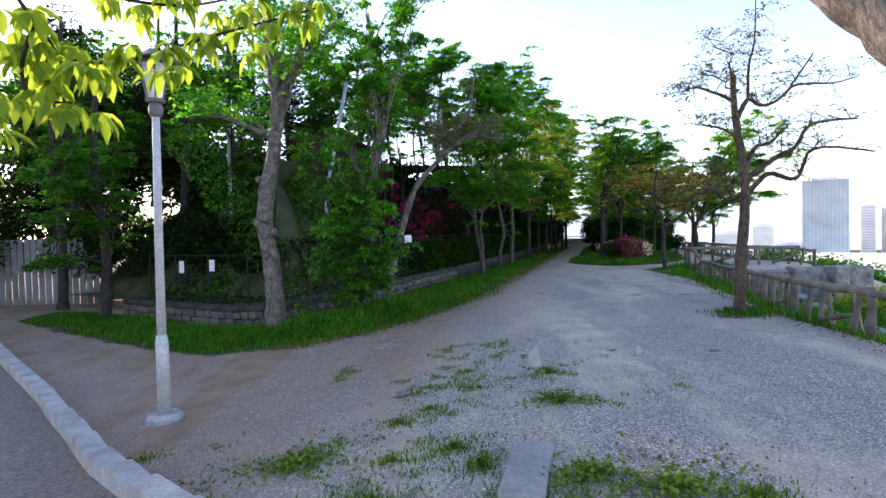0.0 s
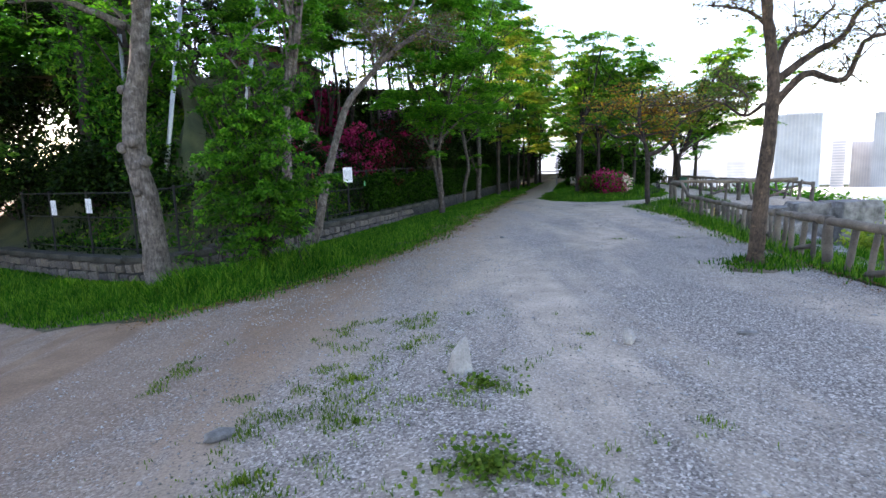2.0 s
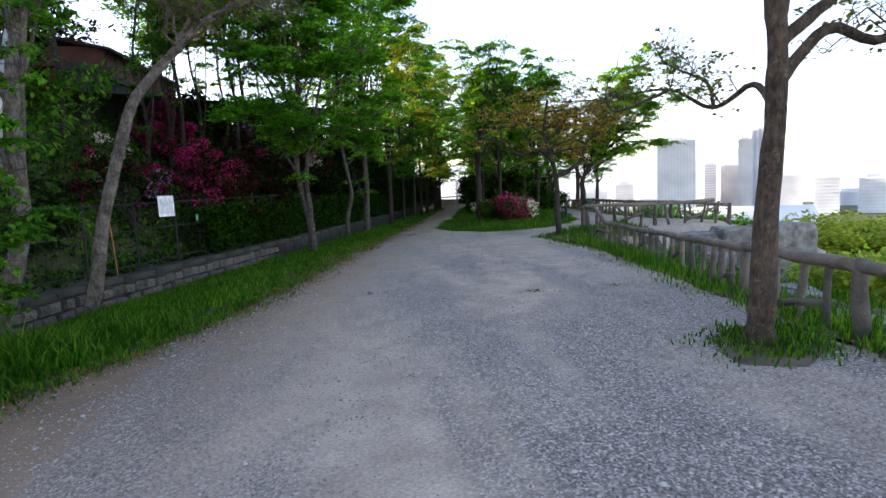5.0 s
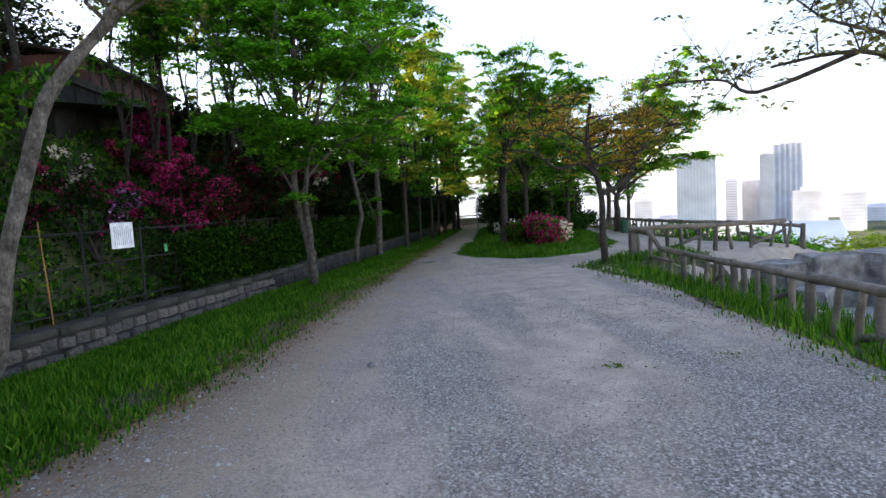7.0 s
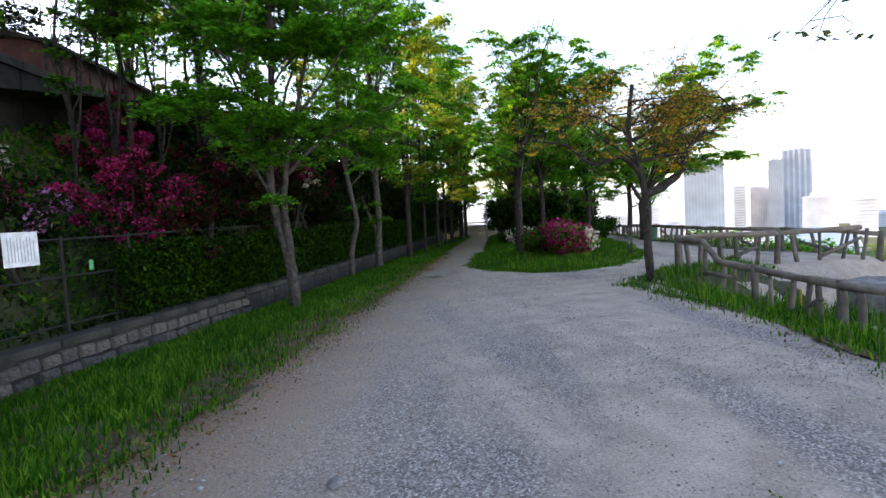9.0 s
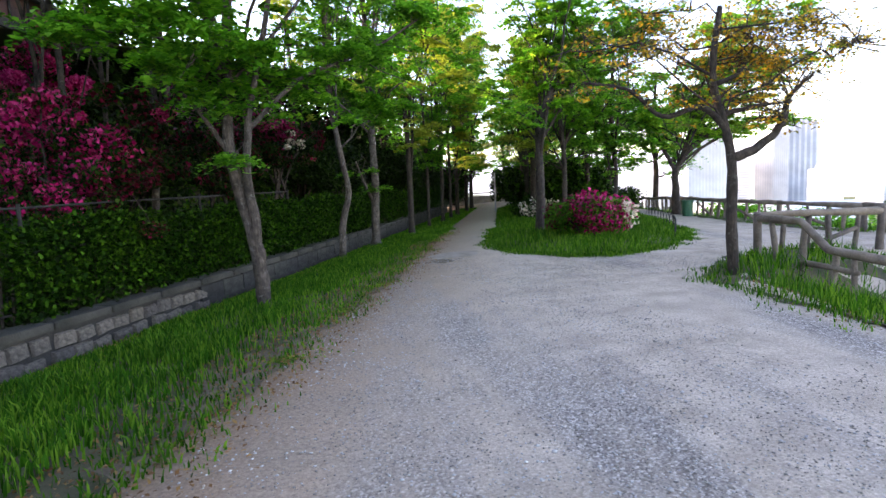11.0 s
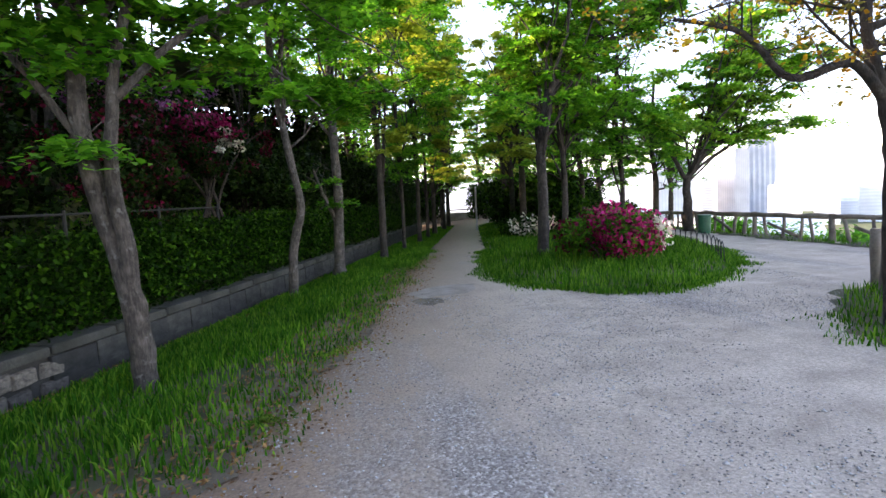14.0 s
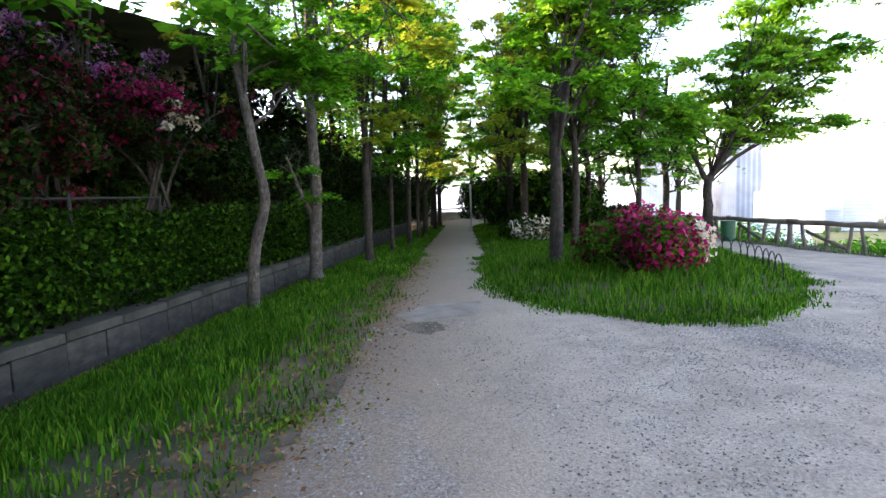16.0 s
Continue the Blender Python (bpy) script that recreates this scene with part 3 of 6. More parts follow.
# ---- ground and turf ----
VERGE = [(-12, 15.4), (-6.75, 11.65), (-4.1, 10.0), (-2.4, 9.7), (-1.5, 10.2), (-0.65, 11.0), (0.2, 12.0), (0.9, 13.3), (1.35, 14.6), (1.85, 16.5),
         (2.45, 19), (3.3, 21.8), (4.05, 24.7), (5.0, 28.2), (6.9, 34.8), (10.3, 46.8), (8.6, 46.8), (3.6, 30.9), (2.3, 27), (1.25, 24), (0.0, 20.7),
         (-0.87, 18.4), (-1.75, 16), (-2.1, 14.8), (-3.4, 12.9), (-5.7, 13.9), (-9, 15.9), (-12, 17.5)]
ISLAND = [(6.05, 24.7), (6.3, 24.0), (6.8, 23.05), (7.8, 22.8), (8.8, 23.4), (10.2, 24.7), (10.9, 25.9), (12.2, 28.5), (13.2, 32), (14.3, 40),
          (12.5, 46), (10.6, 43), (8.8, 36.2), (6.85, 28.7), (6.15, 26.3)]
BANK = [(6.0, 2.0), (6.1, 6.0), (6.2, 10), (6.9, 13.5), (7.6, 17), (7.5, 19.2), (7.4, 19.9), (8.2, 20.9), (9.3, 21.9), (11, 22.2), (11.2, 19), (9, 13), (8, 9), (7.6, 2)]
FOOT = [(5.2, 9.75), (5.55, 9.6), (6.0, 9.7), (6.15, 10.4), (5.5, 10.5), (5.2, 10.25)]
OUTER = [(7.6, 2.0), (8.0, 9.0), (9.0, 13.0), (11.0, 18.0), (13.0, 18.0), (11.6, 13.0), (10.6, 9.0), (10.2, 2.0)]
FAR_BANK = [(13.3, 24.2), (13.6, 28), (14.2, 31.5), (15.4, 38), (16.5, 44), (18.0, 44), (16.5, 36), (15.4, 30), (14.8, 25.5), (15.2, 22.5), (13.9, 22.8)]
LITTER_STRIP = [(1.1, 14.2), (1.75, 16.2), (2.5, 18.9), (3.4, 21.7), (4.15, 24.7), (5.05, 28.2), (4.7, 28.5), (3.45, 24.9), (2.55, 21.9), (1.75, 19.5), (1.25, 17.4), (0.9, 15.0)]
build_ground()
sheet("grass_verge", VERGE, SOIL, 0.016, "shaded green grass verge between path and low stone wall", seed=2)
sheet("grass_island", ISLAND, SOIL, 0.018, "grassy island where the path forks", seed=3)
sheet("grass_bank", BANK, SOIL, 0.016, "grass strip along the log fence", seed=4)
sheet("outer_bank", OUTER, SOIL, 0.016, "rough grass slope beyond the log fence", seed=14)
sheet("tree_foot_turf", FOOT, LITTER, 0.012, "small patch of turf round a tree foot", seed=5)
sheet("far_grass_bank", FAR_BANK, SOIL, 0.04, "grass strip under the far log fence", seed=6)
sheet("litter_strip", LITTER_STRIP, LITTER, 0.024, "strip of bare soil with fallen leaves beside the verge", seed=7)
for i, (poly, n, h, lift) in enumerate(((VERGE, 125000, 0.14, 0.02), (ISLAND, 42000, 0.19, 0.02), (BANK, 10000, 0.28, 0.0), (FOOT, 600, 0.2, 0.0), (OUTER, 9000, 0.32, 0.0), (FAR_BANK, 6000, 0.2, 0.0))):
    tagged(new("grass", grass_mesh("grass", blades(poly, n, h, 10 + i, lift, 0.6, LITTER_STRIP if poly is VERGE else None), 20 + i)), "lush green spring grass blades", "grass", kind="stuff")



def fringe(poly, n, x0, x1, y0, y1, seed):
    """Sparse short blades where turf thins out into the path."""
    rng = np.random.default_rng(seed)
    out = []
    while len(out) < n:
        x, y = rng.uniform(x0, x1), rng.uniform(y0, y1)
        d = edge_distance(poly, x, y)
        reach = 0.34 + 0.5 * noise.noise((x * 1.6, y * 1.6, seed))
        if d < reach * rng.uniform() ** 1.4:
            out.append((x, y, ground_z(x, y), 0.075 * (1.2 - d / 0.6)))
    return np.array(out)


for poly, n, box in ((VERGE, 7000, (-2.5, 6.5, 9.5, 32)), (ISLAND, 8000, (5.6, 11.5, 22.4, 30)), (BANK, 2500, (5.6, 8.5, 6, 21)), (FOOT, 300, (4.9, 6.4, 9.2, 10.9))):
    tagged(new("grass", grass_mesh("grass", fringe(poly, n, *box, 31), 32)), "thin short grass at the worn edge of the turf", "grass", kind="stuff")

SKIRT = [(-3.3, 10.9), (-2.6, 10.45), (-1.8, 10.5), (-0.9, 11.2), (-0.2, 12.1), (0.2, 13.2), (-0.4, 13.6), (-1.2, 12.6), (-2.4, 11.9), (-3.4, 11.7)]
tagged(new("grass", grass_mesh("grass", blades(SKIRT, 9000, 0.42, 41, 0.0, 0.4), 42, 0.009)), "tall green grass round the foot of the bush", "grass", kind="stuff")
FRONT = [(-8.5, 13.6), (-6.5, 12.2), (-4.2, 10.9), (-3.3, 10.9), (-3.5, 12.4), (-5.6, 13.4), (-8.2, 14.8)]
tagged(new("grass", grass_mesh("grass", blades(FRONT, 9000, 0.26, 43, 0.0, 0.4), 44, 0.009)), "tall green grass in front of the stone wall", "grass", kind="stuff")

# ---- low stone wall ----
WALL = [(-9.4, 16.2), (-7.2, 14.8), (-5.7, 14.05), (-3.5, 13.0), (-2.2, 14.8), (-1.85, 16.0), (-0.97, 18.4), (-0.1, 20.7), (1.15, 24.0), (2.2, 27.0), (3.45, 30.7), (5.3, 36.5), (8.4, 46.5)]


def wall_top(x, y):
    return ground_z(x, y) + 0.46


def walk_line(line, step):
    """Places along a line: point, direction, distance from the start."""
    out, gone = [], 0.0
    for (x1, y1), (x2, y2) in zip(line, line[1:]):
        d = math.hypot(x2 - x1, y2 - y1)
        n = max(int(round(d / step)), 1)
        for i in range(n):
            k = (i + 0.5) / n
            out.append((x1 + (x2 - x1) * k, y1 + (y2 - y1) * k, math.atan2(y2 - y1, x2 - x1), d / n, gone + d * k))
        gone += d
    return out


stone_wall = thing("wall_low", (0, 0, 0), "low retaining wall of rough grey-brown stones with a dirty coping", "wall", kind="structure")
core, rnd = Build(), random.Random(3)
for x, y, a, step, s in walk_line(WALL, 0.8):
    core.box(pose(x, y, ground_z(x, y) - 0.25, rz=math.degrees(a)) @ Matrix.Translation((0, 0.17, 0)), step + 0.02, 0.26, 0.66)
part("core", core, MORTAR, stone_wall, "dark recessed mortar")
slab_shapes = []
for i in range(4):
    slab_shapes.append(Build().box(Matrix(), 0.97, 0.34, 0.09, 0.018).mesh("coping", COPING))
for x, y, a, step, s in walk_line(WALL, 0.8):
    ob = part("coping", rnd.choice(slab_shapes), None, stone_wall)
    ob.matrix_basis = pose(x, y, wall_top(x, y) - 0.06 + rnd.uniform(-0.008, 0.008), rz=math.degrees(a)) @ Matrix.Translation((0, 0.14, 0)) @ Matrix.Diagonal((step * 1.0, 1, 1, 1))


def stone_shape(seed):
    """A roughly dressed block, about 1 x 1, with rounded, uneven edges and a bulging face."""
    r = random.Random(seed)
    b = Build()
    ring = []
    for cx, cy in ((-1, -1), (0, -1.04), (1, -1), (1.04, 0), (1, 1), (0, 1.04), (-1, 1), (-1.04, 0)):
        ring.append((cx * 0.5 * r.uniform(0.86, 1.0), cy * 0.5 * r.uniform(0.86, 1.0)))
    verts = [(x, 0.5, z) for x, z in ring] + [(x, -0.15, z) for x, z in ring] + [(x * 0.86, -0.32 - r.uniform(0, 0.12), z * 0.84) for x, z in ring] + [(r.uniform(-0.1, 0.1), -0.46, r.uniform(-0.1, 0.1))]
    faces = [(i + 8 * k, (i + 1) % 8 + 8 * k, (i + 1) % 8 + 8 * (k + 1), i + 8 * (k + 1)) for k in range(2) for i in range(8)] + [(16 + i, 16 + (i + 1) % 8, 24) for i in range(8)]
    return b.add(verts, [f[::-1] for f in faces]).mesh("stone", STONE)


STONES = [stone_shape(i) for i in range(9)]

# ---- bank behind the wall ----
BANK_LINE = [(-14, 19.5)] + WALL[:-1] + [(8.4, 46.5), (14, 62)]


def bank_height(d):
    return 0.12 + (0.0 if d < 1.2 else (d - 1.2) * 0.86 if d < 6.5 else 4.56 + (d - 6.5) * 0.08)


def back_of(line, i):
    (x0, y0), (x1, y1) = line[max(i - 1, 0)], line[min(i + 1, len(line) - 1)]
    d = math.hypot(x1 - x0, y1 - y0)
    return -(y1 - y0) / d, (x1 - x0) / d


def build_bank():
    line = [(x, y) for x, y, *_ in walk_line(BANK_LINE, 1.0)]
    b, depths = Build(), [0.28, 0.8, 1.3, 2.2, 3.4, 4.8, 6.5, 8.5, 11, 16, 30]
    for i, (x, y) in enumerate(line):
        k0, k1 = max(i - 6, 0), min(i + 6, len(line) - 1)
        dx, dy = line[k1][0] - line[k0][0], line[k1][1] - line[k0][1]
        n = math.hypot(dx, dy)
        for d in depths:
            px, py = x - dy / n * d, y + dx / n * d
            b.v.append((px, py, ground_z(x, y) + 0.28 + bank_height(d) + 0.12 * noise.noise((px * 0.6, py * 0.6, 0))))
    w = len(depths)
    b.f = [(i * w + j, (i + 1) * w + j, (i + 1) * w + j + 1, i * w + j + 1) for i in range(len(line) - 1) for j in range(w - 1)]
    tagged(new("wooded_bank", b.mesh("wooded_bank", MOSS, True)), "dark mossy bank rising behind the stone wall", "bank", kind="structure")


build_bank()


def bank_cover(n, seed, size, mat, near, far, label):
    """Low growth on the bank between two distances behind the wall."""
    rng = np.random.default_rng(seed)
    places = [p for p in walk_line(WALL, 0.5) if 13.5 < p[1] < 40]
    out = []
    while len(out) < n:
        x, y, a, st, s = places[rng.integers(0, len(places))]
        d, u = rng.uniform(near, far), rng.uniform(-0.4, 0.4)
        px, py = x - math.sin(a) * d + math.cos(a) * u, y + math.cos(a) * d + math.sin(a) * u
        if noise.noise((px * 0.9, py * 0.9, seed)) + 0.5 * noise.noise((px * 3, py * 3, 1.0)) > rng.uniform(-0.7, 0.3):
            out.append((px, py, ground_z(x, y) + 0.3 + bank_height(d) + rng.uniform(0, 0.22)))
    tagged(new("ground_cover", leaf_mesh("ground_cover", mat, np.array(out), size, rng, -0.3, 0.25, 1.1)), label, "ground cover", kind="stuff")


bank_cover(26000, 51, 0.16, GRASS, 0.9, 6.4, "long dim grass on the slope behind the fence")
bank_cover(16000, 52, 0.12, LEAF_SHADED, 0.5, 4.5, "low undergrowth with shade-darkened leaves on the bank")

# ---- large trees ----
def gz(x, y):
    return ground_z(x, y)


tree("knobbly_tree", [(-3.6, 12.3, -0.5), (-3.65, 12.3, 0.9), (-3.78, 12.3, 2.1), (-3.5, 12.3, 3.6), (-3.4, 12.3, 4.7), (-3.6, 12.4, 6.9), (-3.8, 12.4, 8.4)], 0.22,
     [(-4.6, 12.0, 6.6, 2.6, 2.2, 1.0), (-2.4, 12.6, 6.8, 2.2, 2.0, 1.0), (-6.0, 12.6, 4.6, 1.6, 1.2, 0.7)], BARK_KNOB, LEAF,
     "tall tree with a knobbly pale grey trunk and sparse leaves", 11, limbs=9, twigs=8, leaves=6500, size=0.10, spread=0.4,
     extra=(([(-3.42, 12.3, 4.5), (-3.05, 12.25, 5.2), (-2.66, 12.2, 6.1), (-2.4, 12.1, 7.6)], 0.14), ([(-3.7, 12.3, 3.9), (-4.6, 12.2, 4.3), (-5.6, 12.4, 4.35)], 0.07)))
def knobs(owner, places):
    """Burls and cut limb stubs on a trunk."""
    for i, (x, y, z, r, dx, dy) in enumerate(places):
        c = Vector((x, y, z)) - Vector(owner.location)
        d = Vector((dx, dy, 0.1)).normalized()
        part("burl", Build().tube([c - d * r * 0.6, c + d * r * 0.1, c + d * r * 0.7, c + d * r * 1.05], [r * 0.9, r * 1.05, r * 0.85, r * 0.45], 10), BARK_KNOB, owner, smooth=True)


knobbly = [o for o in scene.objects if o.name == "knobbly_tree"][0]
knobs(knobbly, ((-3.72, 12.14, 2.05, 0.12, -0.3, -1), (-3.9, 12.2, 1.95, 0.1, -1, -0.2), (-3.56, 12.18, 1.72, 0.1, 1, -0.5), (-3.86, 12.3, 2.9, 0.08, -1, 0), (-3.72, 12.12, 1.2, 0.07, 0.1, -1)))
tree("slender_tree", [(-2.3, 14.2, -0.4), (-1.75, 14.1, 1.1), (-1.6, 14.0, 2.9), (-1.25, 14.0, 4.6), (-1.6, 14.2, 7.2)], 0.125,
     [(-1.6, 14.2, 6.4, 1.8, 1.8, 1.2), (-2.6, 14.8, 4.6, 1.2, 1.2, 0.9), (-1.5, 13.5, 3.0, 0.9, 0.9, 0.8), (-2.6, 13.9, 3.4, 1.0, 0.9, 0.8), (-0.8, 14.2, 7.2, 1.4, 1.2, 0.7)], BARK_KNOB, LEAF, "slender grey trunk with sparse green leaves behind a bush", 12, limbs=24, leaves=20000, size=0.09, spread=0.32, start=0.3, pads=0.36, droop=0.5)
tree("leaning_tree", [(-1.55, 15.2, -0.35), (-1.3, 15.1, 0.4), (-1.12, 15.0, 1.15), (-0.72, 15.0, 2.42), (-0.48, 14.95, 2.92), (0.06, 14.9, 3.5), (0.5, 14.85, 3.9), (1.2, 14.8, 4.3)], 0.105,
     [(0.4, 14.6, 4.5, 1.3, 1.2, 0.7), (1.8, 14.6, 4.2, 1.0, 1.0, 0.6)], BARK_KNOB, LEAF_BRONZE, "crooked leaning tree with smooth pale bark and bronze young leaves", 13,
     limbs=8, twigs=9, leaves=2600, size=0.06, spread=0.3, start=0.7, fine=4,
     extra=(([(0.06, 14.9, 3.5), (0.5, 14.9, 4.2), (0.95, 14.9, 4.85), (1.1, 14.9, 5.7)], 0.055), ([(1.1, 14.82, 4.25), (1.5, 14.7, 4.05), (2.0, 14.6, 4.0)], 0.03)))
tree("path_tree", [(1.58, 21.65, -0.2), (1.56, 21.6, 0.5), (1.42, 21.6, 1.3), (1.3, 21.55, 2.2), (1.4, 21.5, 3.4), (1.5, 21.5, 4.8), (1.5, 21.7, 6.4), (1.8, 21.8, 8.0)], 0.105,
     [(2.0, 22.0, 8.2, 2.4, 2.0, 0.8), (1.4, 22.0, 6.6, 2.5, 2.2, 1.0), (3.8, 21.8, 5.8, 1.7, 1.6, 0.7), (-0.6, 21.6, 5.4, 1.6, 1.6, 0.8), (1.6, 21.6, 4.9, 2.1, 2.0, 0.8), (4.0, 22.0, 4.3, 1.5, 1.6, 0.6), (0.0, 21.2, 3.7, 1.5, 1.6, 0.5),
      (4.2, 22.6, 3.0, 1.1, 1.2, 0.4), (2.9, 21.9, 2.6, 1.0, 1.0, 0.3), (1.0, 20.9, 2.7, 1.2, 1.0, 0.3), (0.4, 20.6, 4.4, 1.7, 1.4, 0.5), (0.6, 20.9, 3.2, 1.2, 0.9, 0.3), (2.4, 21.3, 3.4, 1.2, 1.0, 0.4), (1.3, 20.8, 2.3, 1.1, 0.7, 0.25), (-0.3, 21.2, 2.8, 0.9, 0.8, 0.3)], BARK, LEAF,
     "spreading roadside tree with a pale double trunk and layered green foliage", 14, limbs=44, twigs=10, leaves=76000, size=0.10, spread=0.3, layer=0.2, start=0.45, pads=0.5,
     extra=(([(1.58, 21.6, 0.5), (1.55, 21.55, 1.2), (1.53, 21.5, 2.0), (1.8, 21.5, 3.3), (2.2, 21.6, 4.9)], 0.085), ([(1.36, 21.58, 1.9), (0.9, 21.4, 2.7), (0.3, 21.3, 3.4)], 0.04), ([(1.56, 21.5, 2.3), (2.3, 21.6, 3.0), (3.4, 21.9, 3.5), (4.3, 22.1, 4.1)], 0.04)))
tree("path_tree", [(2.62, 26.2, -0.15), (2.68, 26.2, 0.7), (2.85, 26.2, 1.4), (2.75, 26.2, 2.1), (2.55, 26.2, 3.7), (2.6, 26.2, 5.4), (2.9, 26.3, 7.2), (3.0, 26.3, 9.0)], 0.085,
     [(3.2, 26.2, 3.6, 1.9, 1.7, 0.9), (4.6, 26.4, 2.9, 1.3, 1.4, 0.6), (2.4, 26.0, 5.8, 2.2, 1.8, 1.4), (3.0, 26.2, 7.6, 1.9, 1.8, 0.8), (3.4, 26.2, 9.4, 2.2, 2.0, 0.9), (4.4, 26.0, 4.4, 1.5, 1.4, 0.5), (3.9, 25.6, 2.4, 0.9, 0.9, 0.25)], BARK_PALE, LEAF, "slim curved pale trunk with airy green leaves", 15,
     limbs=30, leaves=32000, size=0.10, spread=0.34, layer=0.3, pads=0.46)
tree("path_tree", [(3.48, 29.0, -0.1), (3.52, 29.0, 0.8), (3.56, 29.0, 1.6), (3.55, 29.0, 3.2), (3.6, 29.0, 5.2), (3.5, 29.0, 7.0), (3.7, 29.0, 9.4)], 0.125,
     [(4.2, 29.2, 4.9, 2.3, 2.0, 1.1), (5.6, 29.6, 3.4, 1.4, 1.6, 0.7), (2.4, 28.8, 5.8, 1.8, 1.6, 1.2), (4.4, 29.2, 7.6, 2.4, 2.0, 1.2), (4.4, 29.2, 9.8, 2.4, 2.0, 1.0), (5.2, 28.6, 2.7, 1.2, 1.1, 0.35), (3.2, 28.4, 3.4, 1.3, 1.0, 0.4)], BARK_PALE, LEAF, "pale grey roadside tree with a burl and green crown", 16,
     limbs=30, leaves=30000, size=0.10, spread=0.36, layer=0.32, pads=0.5, extra=(([(3.5, 29.0, 1.0), (3.3, 28.9, 1.5), (3.05, 28.8, 2.2)], 0.06),))
for i, (x, y, h, r) in enumerate(((4.73, 31.4, 7.2, 0.10), (5.6, 33.6, 7.0, 0.06), (6.45, 35.7, 7.6, 0.08), (7.1, 37.6, 7.2, 0.07), (7.8, 39.8, 8.0, 0.10), (8.9, 43.0, 7.8, 0.1), (9.8, 46.0, 8.0, 0.12), (10.3, 50.0, 6.2, 0.1), (11.1, 54.0, 6.2, 0.1))):
    h *= 1.22
    tree("path_tree", [(x, y, gz(x, y)), (x + 0.03, y, h * 0.3), (x - 0.05, y, h * 0.62), (x + 0.1, y, h)], r,
         [(x + 0.3, y, h * 0.95, 2.0, 1.9, 1.1), (x + 1.5, y, h * 0.58, 1.4, 1.5, 0.7), (x + 0.9, y + 0.3, h * 0.38, 1.2, 1.4, 0.5), (x - 1.0, y, h * 0.55, 1.2, 1.4, 0.8), (x - 0.5, y, h * 0.34, 1.1, 1.3, 0.5), (x + 1.0, y - 0.4, h * 0.26, 1.1, 1.2, 0.35), (x - 0.2, y - 0.5, h * 0.24, 0.9, 1.0, 0.3)], BARK_DARK, LEAF if i % 3 else LEAF_YELLOW, "young roadside tree with a thin trunk and green crown", 30 + i,
         limbs=26, leaves=17000, size=0.12, spread=0.36, layer=0.24, start=0.2, crook=0.1, pads=0.55, group="trees along the wall")
FORWARD = (([(6.0, 11.2, 2.1), (6.35, 11.8, 2.45), (6.2, 12.3, 2.75), (6.35, 12.8, 3.1)], 0.022), ([(5.85, 11.7, 2.35), (5.5, 12.2, 2.2), (5.55, 12.7, 2.4), (5.2, 13.1, 2.45)], 0.02))
tree("bare_tree", [(5.58, 10.05, 0.0), (5.62, 10.05, 1.0), (5.7, 10.05, 1.9), (5.7, 10.05, 2.5), (5.6, 10.05, 3.2), (5.52, 10.05, 3.85), (5.52, 10.05, 4.3)], 0.105,
     [(5.5, 10.0, 4.7, 0.8, 0.9, 0.5)], BARK_WARM, LEAF_BRONZE, "almost bare dark tree with knotted limbs and few new leaves", 17,
     limbs=2, twigs=14, leaves=5200, size=0.05, spread=0.13, start=0.85, crook=0.07, fine=5,
     extra=(([(5.6, 10.05, 3.55), (5.8, 10.1, 3.85), (6.15, 10.25, 3.78), (6.58, 10.35, 3.97), (7.2, 10.45, 4.75)], 0.05),
            ([(6.58, 10.35, 3.97), (6.91, 10.45, 4.18), (7.68, 10.65, 4.24), (8.24, 10.75, 4.37)], 0.03),
            ([(5.52, 10.05, 3.84), (5.16, 9.85, 3.91), (4.69, 9.65, 3.99), (4.34, 9.45, 3.88)], 0.038),
            ([(5.85, 10.2, 3.85), (5.69, 9.85, 4.39), (5.74, 9.75, 4.79), (5.71, 9.65, 5.46)], 0.028),
            ([(5.72, 10.05, 2.6), (5.95, 10.15, 3.0), (6.3, 10.3, 3.1), (6.7, 10.35, 3.45)], 0.05),
            ([(5.71, 10.05, 2.4), (6.2, 10.1, 2.75), (6.7, 10.2, 3.0), (7.0, 10.2, 3.4), (7.9, 10.3, 3.5)], 0.06),
            ([(5.7, 10.05, 2.1), (6.05, 9.95, 2.5), (6.5, 9.85, 2.4), (6.75, 9.75, 2.9), (7.65, 9.55, 2.8)], 0.055),
            ([(5.62, 10.05, 3.1), (5.42, 10.25, 3.37), (5.0, 10.45, 3.5)], 0.032),
            ([(5.68, 10.05, 1.9), (5.95, 10.6, 2.2), (6.0, 11.2, 2.08), (5.85, 11.7, 2.35), (5.7, 12.3, 2.4)], 0.034)) + FORWARD)
